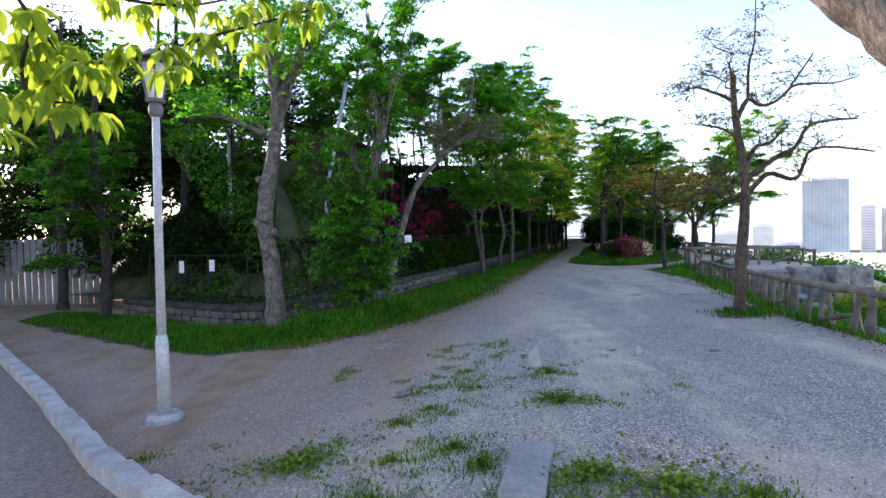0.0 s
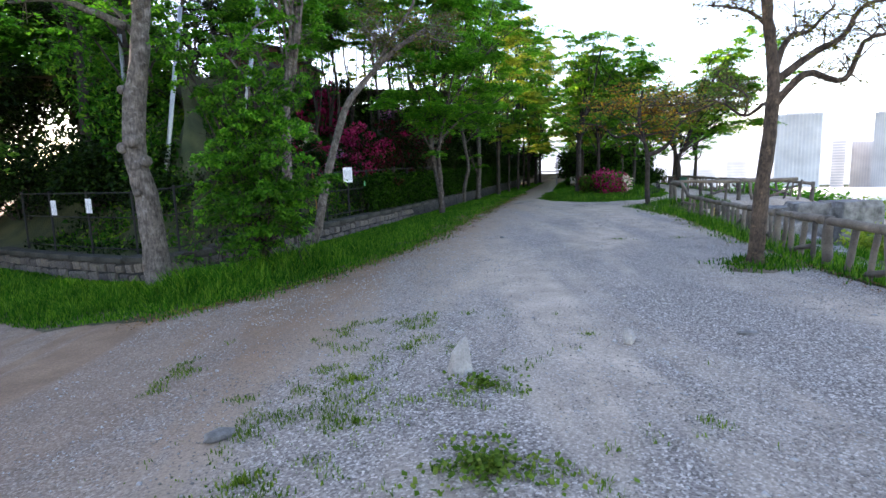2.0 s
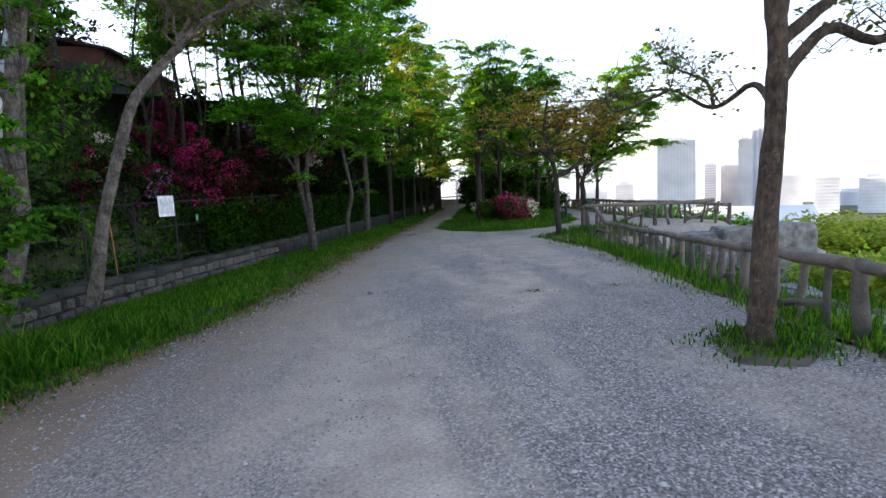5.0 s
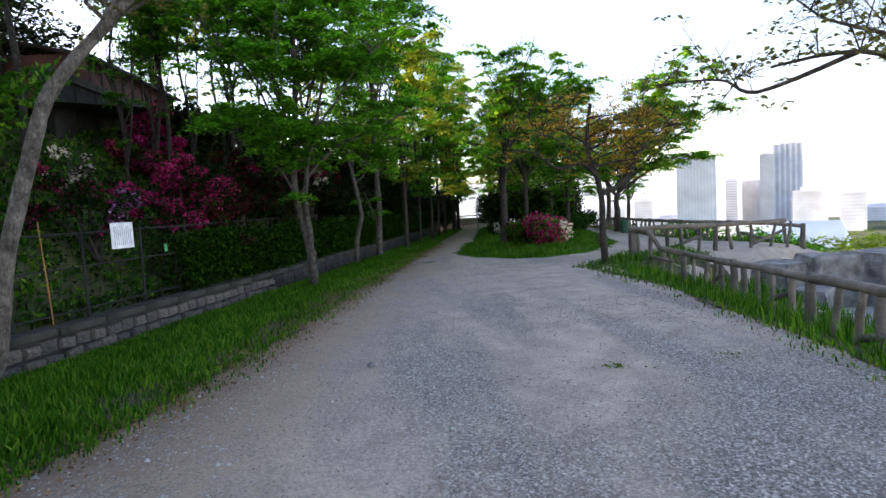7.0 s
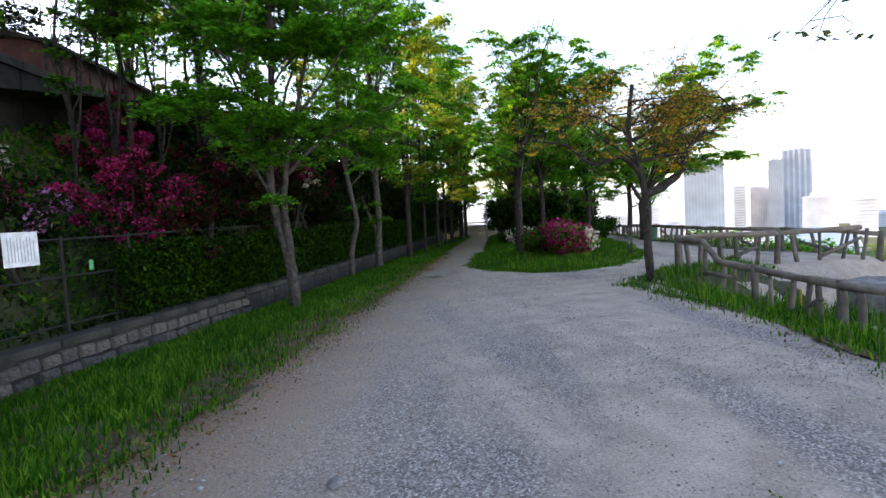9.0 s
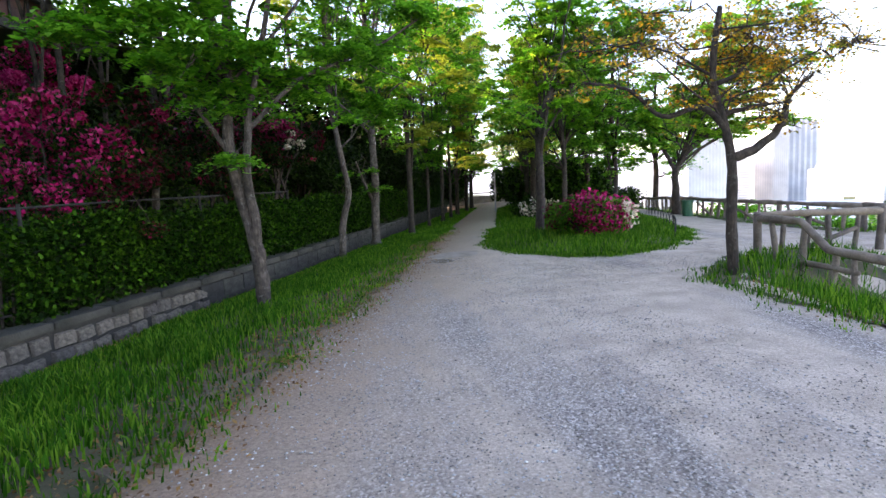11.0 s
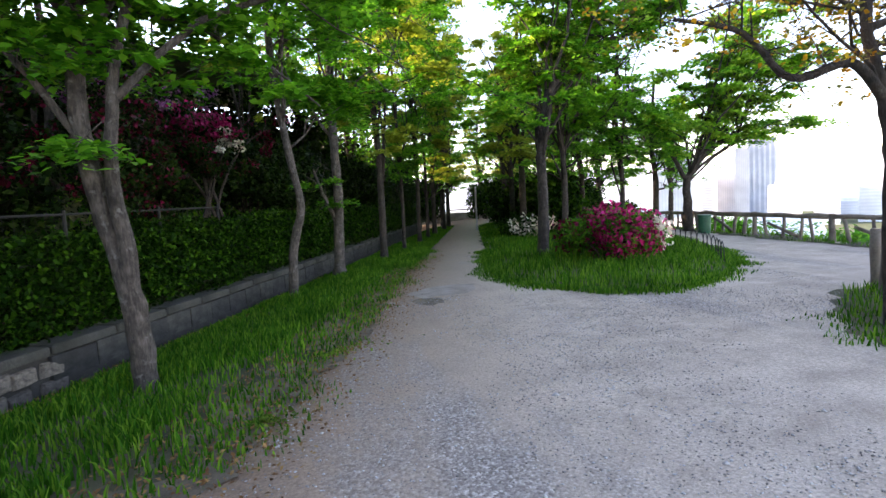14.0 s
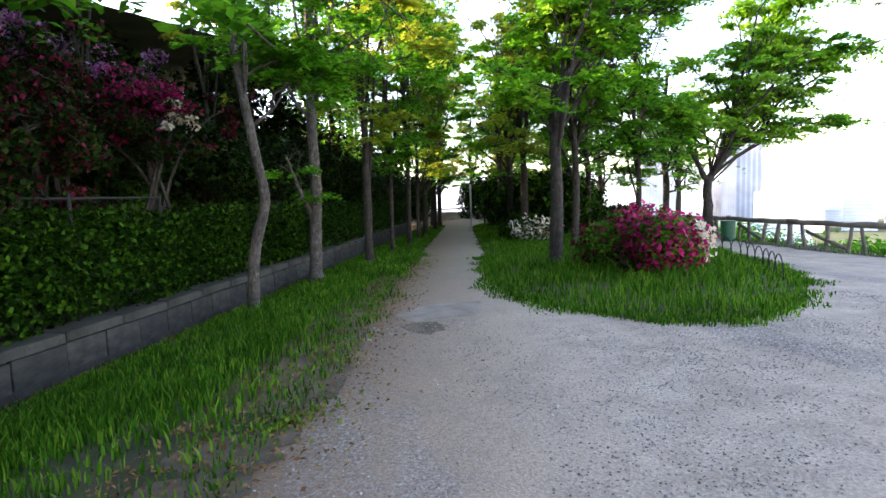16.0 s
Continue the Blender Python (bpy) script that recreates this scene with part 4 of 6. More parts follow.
# orange share of the leaves paints the sunlit part of this crown
tree("pollarded_tree", [(8.15, 20.3, -0.1), (8.1, 20.3, 0.7), (8.1, 20.3, 1.45), (8.0, 20.3, 2.0), (7.8, 20.3, 2.7), (7.9, 20.3, 3.6)], 0.085,
     [(7.0, 20.5, 3.3, 1.5, 1.3, 0.5), (8.6, 20.4, 3.9, 1.2, 1.1, 0.5), (9.6, 20.4, 2.9, 1.2, 1.1, 0.6)], BARK_DARK, LEAF_BRONZE, "gnarled pollarded tree with dark twisted limbs and sparse bronze leaves", 18,
     limbs=14, twigs=13, leaves=9500, size=0.052, spread=0.2, start=0.6, crook=0.09, second=(LEAF_ORANGE, 0.42), fine=4,
     extra=(([(8.08, 20.3, 1.6), (8.5, 20.3, 1.75), (8.85, 20.3, 2.05), (8.95, 20.3, 2.4), (9.3, 20.3, 2.7)], 0.075),
            ([(8.0, 20.3, 2.0), (7.6, 20.25, 2.3), (7.1, 20.35, 2.2), (6.6, 20.3, 2.55), (6.0, 20.3, 2.65)], 0.05),
            ([(7.95, 20.3, 2.2), (8.5, 20.3, 2.3), (9.0, 20.3, 2.35)], 0.04), ([(7.85, 20.3, 2.6), (8.2, 20.3, 2.75), (8.4, 20.3, 3.1)], 0.04)))
tree("island_tree", [(7.9, 27.9, 0.0), (7.95, 27.9, 1.2), (8.0, 28.0, 2.4), (8.25, 28.0, 3.6), (8.9, 28.0, 4.2), (10.4, 28.0, 5.0)], 0.13,
     [(8.2, 28.2, 5.6, 2.3, 2.0, 1.3), (8.8, 28.4, 7.2, 2.2, 1.8, 1.0), (10.6, 28.2, 5.6, 1.6, 1.4, 0.8), (6.8, 28.0, 3.9, 1.4, 1.5, 0.8), (9.8, 28.6, 4.4, 1.8, 1.6, 0.8), (7.2, 27.4, 2.7, 1.1, 1.0, 0.4), (9.4, 27.6, 3.0, 1.2, 1.0, 0.4)], BARK_DARK, LEAF, "dark-trunked tree with leaning top and green crown on the island", 19,
     limbs=30, leaves=26000, size=0.11, spread=0.34, layer=0.22, start=0.3, pads=0.5, second=(LEAF_LIT_PALE, 0.35))
tree("island_tree", [(14.2, 31.6, 0.0), (14.18, 31.6, 0.9), (14.2, 31.6, 1.6), (14.9, 31.6, 2.4), (16.2, 31.6, 3.1)], 0.15,
     [(15.6, 31.6, 5.0, 2.8, 2.2, 1.2), (17.0, 31.8, 6.2, 2.2, 2.0, 0.9), (18.0, 31.6, 3.6, 1.8, 1.8, 0.7), (13.3, 31.6, 3.6, 1.6, 1.6, 0.8), (19.6, 31.6, 5.6, 1.9, 1.7, 0.7), (17.4, 31.2, 7.6, 2.4, 2.0, 0.8), (16.4, 31.0, 3.9, 1.6, 1.5, 0.5)], BARK_DARK, LEAF, "broad spreading tree with forked dark trunk and light green crown", 20,
     limbs=38, leaves=40000, size=0.12, spread=0.42, layer=0.3, pads=0.6, second=(LEAF_LIT_PALE, 0.55), extra=(([(14.2, 31.6, 1.5), (13.7, 31.6, 2.3), (13.3, 31.6, 3.3)], 0.09),))
for i, (x, y, h, r) in enumerate(((15.9, 36.0, 5.6, 0.13), (9.6, 30.5, 6.8, 0.10), (11.6, 31.0, 6.2, 0.08), (9.9, 34.6, 7.2, 0.13), (12.4, 35.2, 6.6, 0.11), (10.9, 38.6, 7.2, 0.13), (13.4, 39.5, 6.8, 0.12), (11.9, 42.6, 7.2, 0.14), (13.4, 46.5, 7.2, 0.14), (16.6, 42.0, 6.4, 0.14), (14.6, 50.5, 7.4, 0.15), (17.6, 47.5, 7.0, 0.14), (16.0, 54.0, 7.6, 0.15), (18.6, 39.0, 5.4, 0.12), (19.5, 60.0, 8.0, 0.16), (16.2, 62.0, 8.0, 0.16))):
    tree("island_tree", [(x, y, 0.0), (x + 0.05, y, h * 0.3), (x - 0.1, y, h * 0.6), (x + 0.1, y, h)], r,
         [(x, y, h * 0.98, 2.2, 2.0, 1.1), (x - 1.3, y, h * 0.6, 1.5, 1.4, 0.9), (x + 1.2, y, h * 0.6, 1.4, 1.4, 0.9), (x - 0.4, y + 0.4, h * 0.36, 1.6, 1.4, 0.6), (x + 0.5, y - 0.3, h * 0.3, 1.5, 1.3, 0.4)], BARK_DARK, LEAF_YELLOW if i in (3, 7) else LEAF, "island tree with a dark trunk and green crown", 50 + i,
         limbs=24, leaves=12000, size=0.13, spread=0.4, layer=0.25, start=0.25, crook=0.1, pads=0.55, group="trees on the island")
# wood on the bank: lit trees take lighter leaves, shaded ones darkened leaves
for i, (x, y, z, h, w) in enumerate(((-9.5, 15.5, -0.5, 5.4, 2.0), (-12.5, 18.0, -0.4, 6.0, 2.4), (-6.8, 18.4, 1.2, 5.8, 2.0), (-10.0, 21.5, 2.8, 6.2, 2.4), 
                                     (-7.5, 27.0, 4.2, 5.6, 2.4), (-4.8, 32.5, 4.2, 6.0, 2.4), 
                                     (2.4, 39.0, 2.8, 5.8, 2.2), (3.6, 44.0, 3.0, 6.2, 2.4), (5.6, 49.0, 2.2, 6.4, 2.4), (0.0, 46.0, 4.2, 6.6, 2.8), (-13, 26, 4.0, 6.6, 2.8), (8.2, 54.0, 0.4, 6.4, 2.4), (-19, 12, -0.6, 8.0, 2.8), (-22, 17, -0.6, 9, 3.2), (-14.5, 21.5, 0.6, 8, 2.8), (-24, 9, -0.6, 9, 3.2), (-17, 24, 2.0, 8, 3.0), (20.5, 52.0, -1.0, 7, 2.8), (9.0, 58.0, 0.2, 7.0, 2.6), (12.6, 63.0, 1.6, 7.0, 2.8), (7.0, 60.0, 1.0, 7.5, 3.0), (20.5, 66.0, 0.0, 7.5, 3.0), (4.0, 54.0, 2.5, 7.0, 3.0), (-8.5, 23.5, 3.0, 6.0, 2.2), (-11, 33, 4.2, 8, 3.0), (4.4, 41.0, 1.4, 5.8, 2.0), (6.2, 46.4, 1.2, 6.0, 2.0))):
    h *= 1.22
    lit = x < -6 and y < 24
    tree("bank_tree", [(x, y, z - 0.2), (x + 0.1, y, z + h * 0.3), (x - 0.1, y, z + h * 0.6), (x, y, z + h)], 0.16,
         [(x, y, z + h * 0.55, w, w, h * 0.26), (x + 0.4, y, z + h * 0.85, w * 0.8, w * 0.8, h * 0.2), (x - 0.3, y - 0.3, z + h * 0.3, w * 0.85, w * 0.85, h * 0.16)], BARK_DARK, LEAF if lit and i % 2 else LEAF_MID if lit or (x > -6 and y > 28) else LEAF_SHADED,
         "leafy green tree on the bank behind the fence" if lit else "evergreen tree on the bank with shade-darkened leaves", 80 + i, limbs=14, leaves=9000 if lit else 2200 if y > 25 and x > -1.5 else 5500, size=0.13 if lit else 0.15, spread=0.42, layer=0.4, start=0.15, pads=0.42 if lit else 0.0, group="trees on the bank")
tree("bank_tree", [(-4.5, 22.3, 3.0), (-4.45, 22.3, 5.0), (-4.6, 22.3, 7.0), (-4.4, 22.3, 8.6)], 0.09, [(-4.6, 22.2, 8.0, 1.9, 1.6, 0.9), (-5.6, 22.0, 6.8, 1.2, 1.2, 0.6), (-3.4, 22.4, 7.2, 1.1, 1.1, 0.6), (-5.2, 21.6, 9.2, 1.6, 1.4, 0.8)],
     BARK_DARK, LEAF_MID, "tall leafy tree at the top of the bank", 131, limbs=20, leaves=15000, size=0.11, start=0.5, pads=0.4, group="trees on the bank")
tree("bank_tree", [(-4.3, 19.6, 1.4), (-4.25, 19.6, 3.0), (-4.4, 19.6, 5.0), (-4.2, 19.6, 7.0)], 0.08, [(-4.2, 19.5, 5.4, 1.2, 1.0, 0.8), (-3.9, 19.6, 6.8, 1.2, 1.0, 0.8), (-4.8, 19.4, 4.4, 0.9, 0.9, 0.5)],
     BARK_DARK, LEAF_MID, "leafy dark-stemmed tree on the bank behind the fence", 133, limbs=18, leaves=13000, size=0.10, start=0.4, pads=0.36, group="trees on the bank")
for i, (x, y, z) in enumerate(((-2.3, 24.8, 2.0), (-0.9, 26.2, 2.0))):
    tree("bank_tree", [(x, y, z), (x + 0.1, y, z + 2.4), (x - 0.1, y, z + 4.6), (x + 0.1, y, z + 7.0)], 0.07, [(x, y, z + 4.6, 1.4, 1.2, 0.8), (x - 0.5, y, z + 6.2, 1.5, 1.3, 0.8), (x + 0.7, y, z + 7.2, 1.4, 1.2, 0.7)],
         BARK_DARK, LEAF_MID, "leafy tree with a dense green crown on the bank", 134 + i, limbs=20, leaves=17000, size=0.11, start=0.5, pads=0.4, group="trees on the bank")
tree("bank_tree", [(-0.1, 22.6, 1.0), (0.0, 22.6, 3.0), (-0.1, 22.6, 5.4), (0.2, 22.6, 8.4)], 0.06, [(-0.4, 22.5, 7.6, 1.7, 1.4, 0.9), (0.9, 22.5, 9.0, 1.6, 1.3, 0.7), (-1.6, 22.7, 8.6, 1.3, 1.2, 0.7), (-1.0, 22.4, 6.4, 1.2, 1.0, 0.5)],
     BARK_DARK, LEAF, "tall slim tree with an airy green crown on the bank", 132, limbs=20, leaves=16000, size=0.11, start=0.55, pads=0.4, group="trees on the bank")
for i, (x, y, z, h) in enumerate(((-2.6, 24.6, 2.4, 6.5), (-1.9, 25.6, 2.4, 7.5), (-1.2, 26.4, 2.2, 7.0), (-2.9, 23.4, 2.2, 6.0), (-0.2, 28.6, 2.0, 7.5), (1.2, 31.8, 1.6, 7.5))):
    tree("bank_tree", [(x, y, z - 0.6), (x + 0.08, y, z + h * 0.25), (x - 0.12, y, z + h * 0.5), (x + 0.15, y, z + h * 0.8)], 0.05,
         [(x, y, z + h * 0.85, 1.3, 1.2, h * 0.16), (x + 0.3, y, z + h * 0.55, 0.9, 0.9, h * 0.14)], BARK_DARK, LEAF_YELLOW if i in (1, 5) else LEAF_MID, "slim dark-stemmed tree with airy spring leaves on the bank", 140 + i,
         limbs=11, twigs=7, leaves=2600, size=0.10, spread=0.3, start=0.25, crook=0.07, pads=0.32, group="trees on the bank",
         extra=(([(x + 0.03, y, z + 0.5), (x + 0.35, y - 0.1, z + h * 0.35), (x + 0.5, y - 0.1, z + h * 0.75)], 0.032),))
# trees added only to keep the low sun off the path
for i, (x, y, z, h, w) in enumerate(((-18, 28, 3.5, 9, 3.4), (-22, 33, 3.6, 9.5, 3.6), (-15, 31.5, 4.0, 8.5, 3.2), (-26, 23, -0.6, 12, 4.0), (-30, 19, -0.6, 12, 4.0), (-28, 28, 2.0, 11, 4.0), (-33, 26, 0, 13, 4.4), (-20, 38, 4.2, 9, 3.6), (-29, 14, -0.6, 11, 3.8), (-26, 36, 3, 11, 4.0))):
    tree("bank_tree", [(x, y, z - 0.2), (x + 0.1, y, z + h * 0.3), (x - 0.1, y, z + h * 0.6), (x, y, z + h)], 0.22,
         [(x, y, z + h * 0.5, w, w, h * 0.26), (x, y, z + h * 0.8, w * 0.85, w * 0.85, h * 0.2), (x, y, z + h * 0.22, w, w, h * 0.16)], BARK_DARK, LEAF_MID,
         "tall leafy tree at the top of the bank", 160 + i, limbs=15, leaves=8000, size=0.38, spread=0.9, layer=0.8, start=0.1, group="trees on the bank")
# trees below the rampart
for i, (x, y, h, w, mat) in enumerate(((26, 28, 9.5, 3.0, LEAF_YELLOW), (31, 27, 10.5, 3.4, LEAF_YELLOW), (32, 34, 11.5, 3.6, LEAF_YELLOW), (38, 26, 13, 4.0, LEAF_YELLOW), (42, 34, 14.0, 4.2, LEAF_BRONZE), (30, 20, 11.0, 3.4, LEAF_YELLOW),
                                       (48, 41, 15.5, 4.6, LEAF), (24, 34, 8.0, 2.6, LEAF), (52, 30, 17.5, 5, LEAF_YELLOW), (28, 45, 9.6, 3.2, LEAF), (60, 48, 20.5, 5.5, LEAF), (26, 13, 11.5, 3.4, LEAF))):
    z = gz(x, y)
    h = min(h + 1.5, -0.5 - z)
    tree("rampart_tree", [(x, y, z), (x, y, z + h * 0.4), (x + 0.2, y, z + h * 0.8)], 0.2,
         [(x, y, z + h * 0.72, w, w, h * 0.2), (x + w * 0.5, y, z + h * 0.55, w * 0.7, w * 0.7, h * 0.18)], BARK_DARK, mat, "sunlit yellow-green tree below the rampart", 120 + i,
         limbs=14, leaves=10000, size=0.24, spread=0.7, layer=0.5, start=0.2, group="trees below the rampart")

# ---- shrubs ----
tree("green_bush", [(-1.75, 12.2, -0.42), (-1.7, 12.2, 0.4), (-1.8, 12.25, 1.3), (-1.7, 12.3, 2.6)], 0.05,
     [(-2.3, 11.6, 0.0, 0.75, 0.55, 0.4), (-1.4, 11.6, 0.05, 0.85, 0.5, 0.35), (-1.0, 11.9, 0.1, 0.5, 0.5, 0.3), (-1.9, 11.9, 0.75, 0.75, 0.6, 0.35), (-2.45, 12.1, 1.15, 0.55, 0.5, 0.35), (-1.1, 12.1, 0.8, 0.55, 0.5, 0.25),
      (-1.2, 12.2, 1.75, 0.65, 0.6, 0.25), (-1.9, 12.4, 2.2, 0.6, 0.6, 0.4), (-1.0, 12.3, 1.35, 0.4, 0.4, 0.2), (-2.5, 12.3, 2.7, 0.6, 0.5, 0.4), (-1.5, 12.6, 3.1, 0.7, 0.6, 0.4), (-3.0, 12.2, 3.6, 0.6, 0.5, 0.4)], BARK_DARK, LEAF_MID,
     "big loose green bush with hanging sprays beside the wall", 201, limbs=44, twigs=9, leaves=30000, size=0.08, spread=0.22, layer=0.7, start=0.02, droop=0.6, crook=0.07, category="bush", second=(LEAF, 0.3), pads=0.26)
shrub("azalea", (8.6, 26.0, 0.0), (1.25, 1.0, 1.12), 17000, LEAF_MID, ((PETAL_WHITE, 0.85, (1.0, -0.5, 0.6), 0.42, "white_blossom"), (PETAL_PINK, 0.5, (0.2, -0.5, 0.8), 0.75, "blossom"), (PETAL_RED, 0.3, (-0.5, -0.3, 0.4), 1.1, "scattered_blossom")),
      "round azalea covered in magenta blossom with a white patch", 202, 0.075, "azalea", lumps=15, loose=0.06)
def bank_azalea(foot, masses, n, petals, label, seed, leaf_size=0.07):
    """A straggling azalea: uneven lumps of leaf and blossom on bent stems. masses: (x, y, z, radius, blossom share, petal index)."""
    rng, r2 = np.random.default_rng(seed), random.Random(seed)
    top = thing("azalea", foot, label, "azalea", "azaleas on the bank")
    base, stems = Vector(foot), Build()
    leaves, bloom = [], [[] for _ in petals]
    total = sum(m[3] ** 2 for m in masses)
    for x, y, z, rad, share, kind in masses:
        heart = Vector((x, y, z)) - base
        stems.tube(bezier((r2.gauss(0, 0.12), r2.gauss(0, 0.12), -0.1), (heart.x * 0.3, heart.y * 0.3, heart.z * 0.75), heart, 5), [0.035, 0.03, 0.025, 0.02, 0.014, 0.008], 5, False)
        lumps = 9
        for _ in range(lumps):
            c = heart + Vector((r2.gauss(0, 0.5), r2.gauss(0, 0.4), r2.gauss(0, 0.42))) * rad
            k, q = int(n * rad * rad / total / lumps), rad * r2.uniform(0.16, 0.42)
            d = rng.normal(0, 1, (k, 3))
            d /= np.linalg.norm(d, axis=1)[:, None]
            p = np.array(c) + d * (q * rng.uniform(0.35, 1.15, k))[:, None] * [1.25, 1.0, 0.75]
            stems.tube([heart.lerp(c, 0.1), heart.lerp(c, 0.6) + Vector((0, 0, 0.04)), c], [0.012, 0.009, 0.005], 4, False)
            flower = rng.uniform(0, 1, k) < share * r2.uniform(0.35, 1.3)
            bloom[kind].append(p[flower])
            leaves.append(p[~flower])
    part("stem_growth", stems, BARK_DARK, top, kind="stuff")
    for mat, got in zip(petals, bloom):
        if got:
            part("blossom", leaf_mesh("blossom", mat, np.concatenate(got), leaf_size, rng, 0.0, 0.5, 1.2), mat, top)
    part("foliage", leaf_mesh("foliage", LEAF_SHADED, np.concatenate(leaves), leaf_size * 1.1, rng, 0.1, 0.4, 1.0), LEAF_SHADED, top)


bank_azalea((-2.9, 25.2, 2.2), ((-3.1, 25.3, 4.2, 0.65, 0.9, 0), (-2.8, 25.1, 3.6, 0.75, 0.85, 0), (-3.3, 25.2, 3.4, 0.6, 0.7, 0), (-2.5, 25.3, 4.5, 0.4, 0.6, 0), (-2.5, 25.0, 2.9, 0.6, 0.6, 0)), 26000, (PETAL_PINK,), "tall azalea covered in magenta blossom high on the bank", 210)
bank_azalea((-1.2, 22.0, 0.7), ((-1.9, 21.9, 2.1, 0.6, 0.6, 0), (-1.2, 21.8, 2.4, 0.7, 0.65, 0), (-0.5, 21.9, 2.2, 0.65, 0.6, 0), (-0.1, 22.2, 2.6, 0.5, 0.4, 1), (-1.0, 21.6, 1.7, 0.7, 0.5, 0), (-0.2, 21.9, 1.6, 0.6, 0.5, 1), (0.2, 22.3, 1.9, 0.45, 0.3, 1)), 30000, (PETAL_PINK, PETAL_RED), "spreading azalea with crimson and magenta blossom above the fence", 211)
bank_azalea((-2.4, 20.0, 0.9), ((-2.5, 20.0, 2.55, 0.4, 0.55, 1), (-2.95, 20.1, 2.15, 0.4, 0.4, 0), (-2.3, 19.8, 2.2, 0.5, 0.1, 0), (-1.8, 19.9, 1.95, 0.4, 0.5, 2), (-2.0, 20.2, 1.6, 0.5, 0.2, 0), (-3.2, 19.9, 1.8, 0.4, 0.3, 0)), 9000, (PETAL_PINK, PETAL_WHITE, PETAL_LILAC), "leafy azalea with scattered white, pink and lilac blossom", 212)
bank_azalea((0.2, 26.4, 1.6), ((0.0, 26.8, 3.6, 0.5, 0.6, 0), (-0.5, 26.6, 3.4, 0.5, 0.5, 0), (0.4, 26.4, 3.3, 0.5, 0.4, 1), (0.0, 26.0, 2.6, 0.7, 0.35, 1), (0.4, 25.8, 2.0, 0.7, 0.3, 1)), 12000, (PETAL_LILAC, PETAL_RED), "tall azalea with lilac blossom over dark red on the bank", 213)
bank_azalea((1.2, 27.6, 1.4), ((1.0, 27.5, 3.35, 0.45, 0.8, 0), (1.35, 27.5, 2.95, 0.5, 0.75, 1), (0.9, 27.3, 2.8, 0.5, 0.5, 1), (1.65, 27.3, 2.72, 0.26, 0.85, 2), (0.6, 27.4, 3.1, 0.45, 0.4, 3), (0.5, 27.2, 2.4, 0.6, 0.3, 3), (1.3, 27.4, 2.3, 0.5, 0.2, 3), (2.1, 28.6, 3.0, 0.4, 0.5, 3)), 13000, (PETAL_LILAC, PETAL_PINK, PETAL_WHITE, PETAL_RED), "azalea with lilac, magenta and white blossom hanging over the hedge", 214)
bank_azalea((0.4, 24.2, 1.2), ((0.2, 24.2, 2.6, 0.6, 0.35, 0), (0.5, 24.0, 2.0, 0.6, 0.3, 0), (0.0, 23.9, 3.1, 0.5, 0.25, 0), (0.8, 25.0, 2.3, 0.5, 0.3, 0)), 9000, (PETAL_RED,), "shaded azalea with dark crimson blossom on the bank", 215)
shrub("azalea", (9.6, 33.4, 0.0), (1.1, 0.9, 0.8), 4000, HEDGE_LEAF, ((PETAL_WHITE, 0.6, (0, -0.5, 0.5), 0.7, "white_blossom"),), "small azalea with pale pink blossom further up the path", 220, 0.09, "azalea")

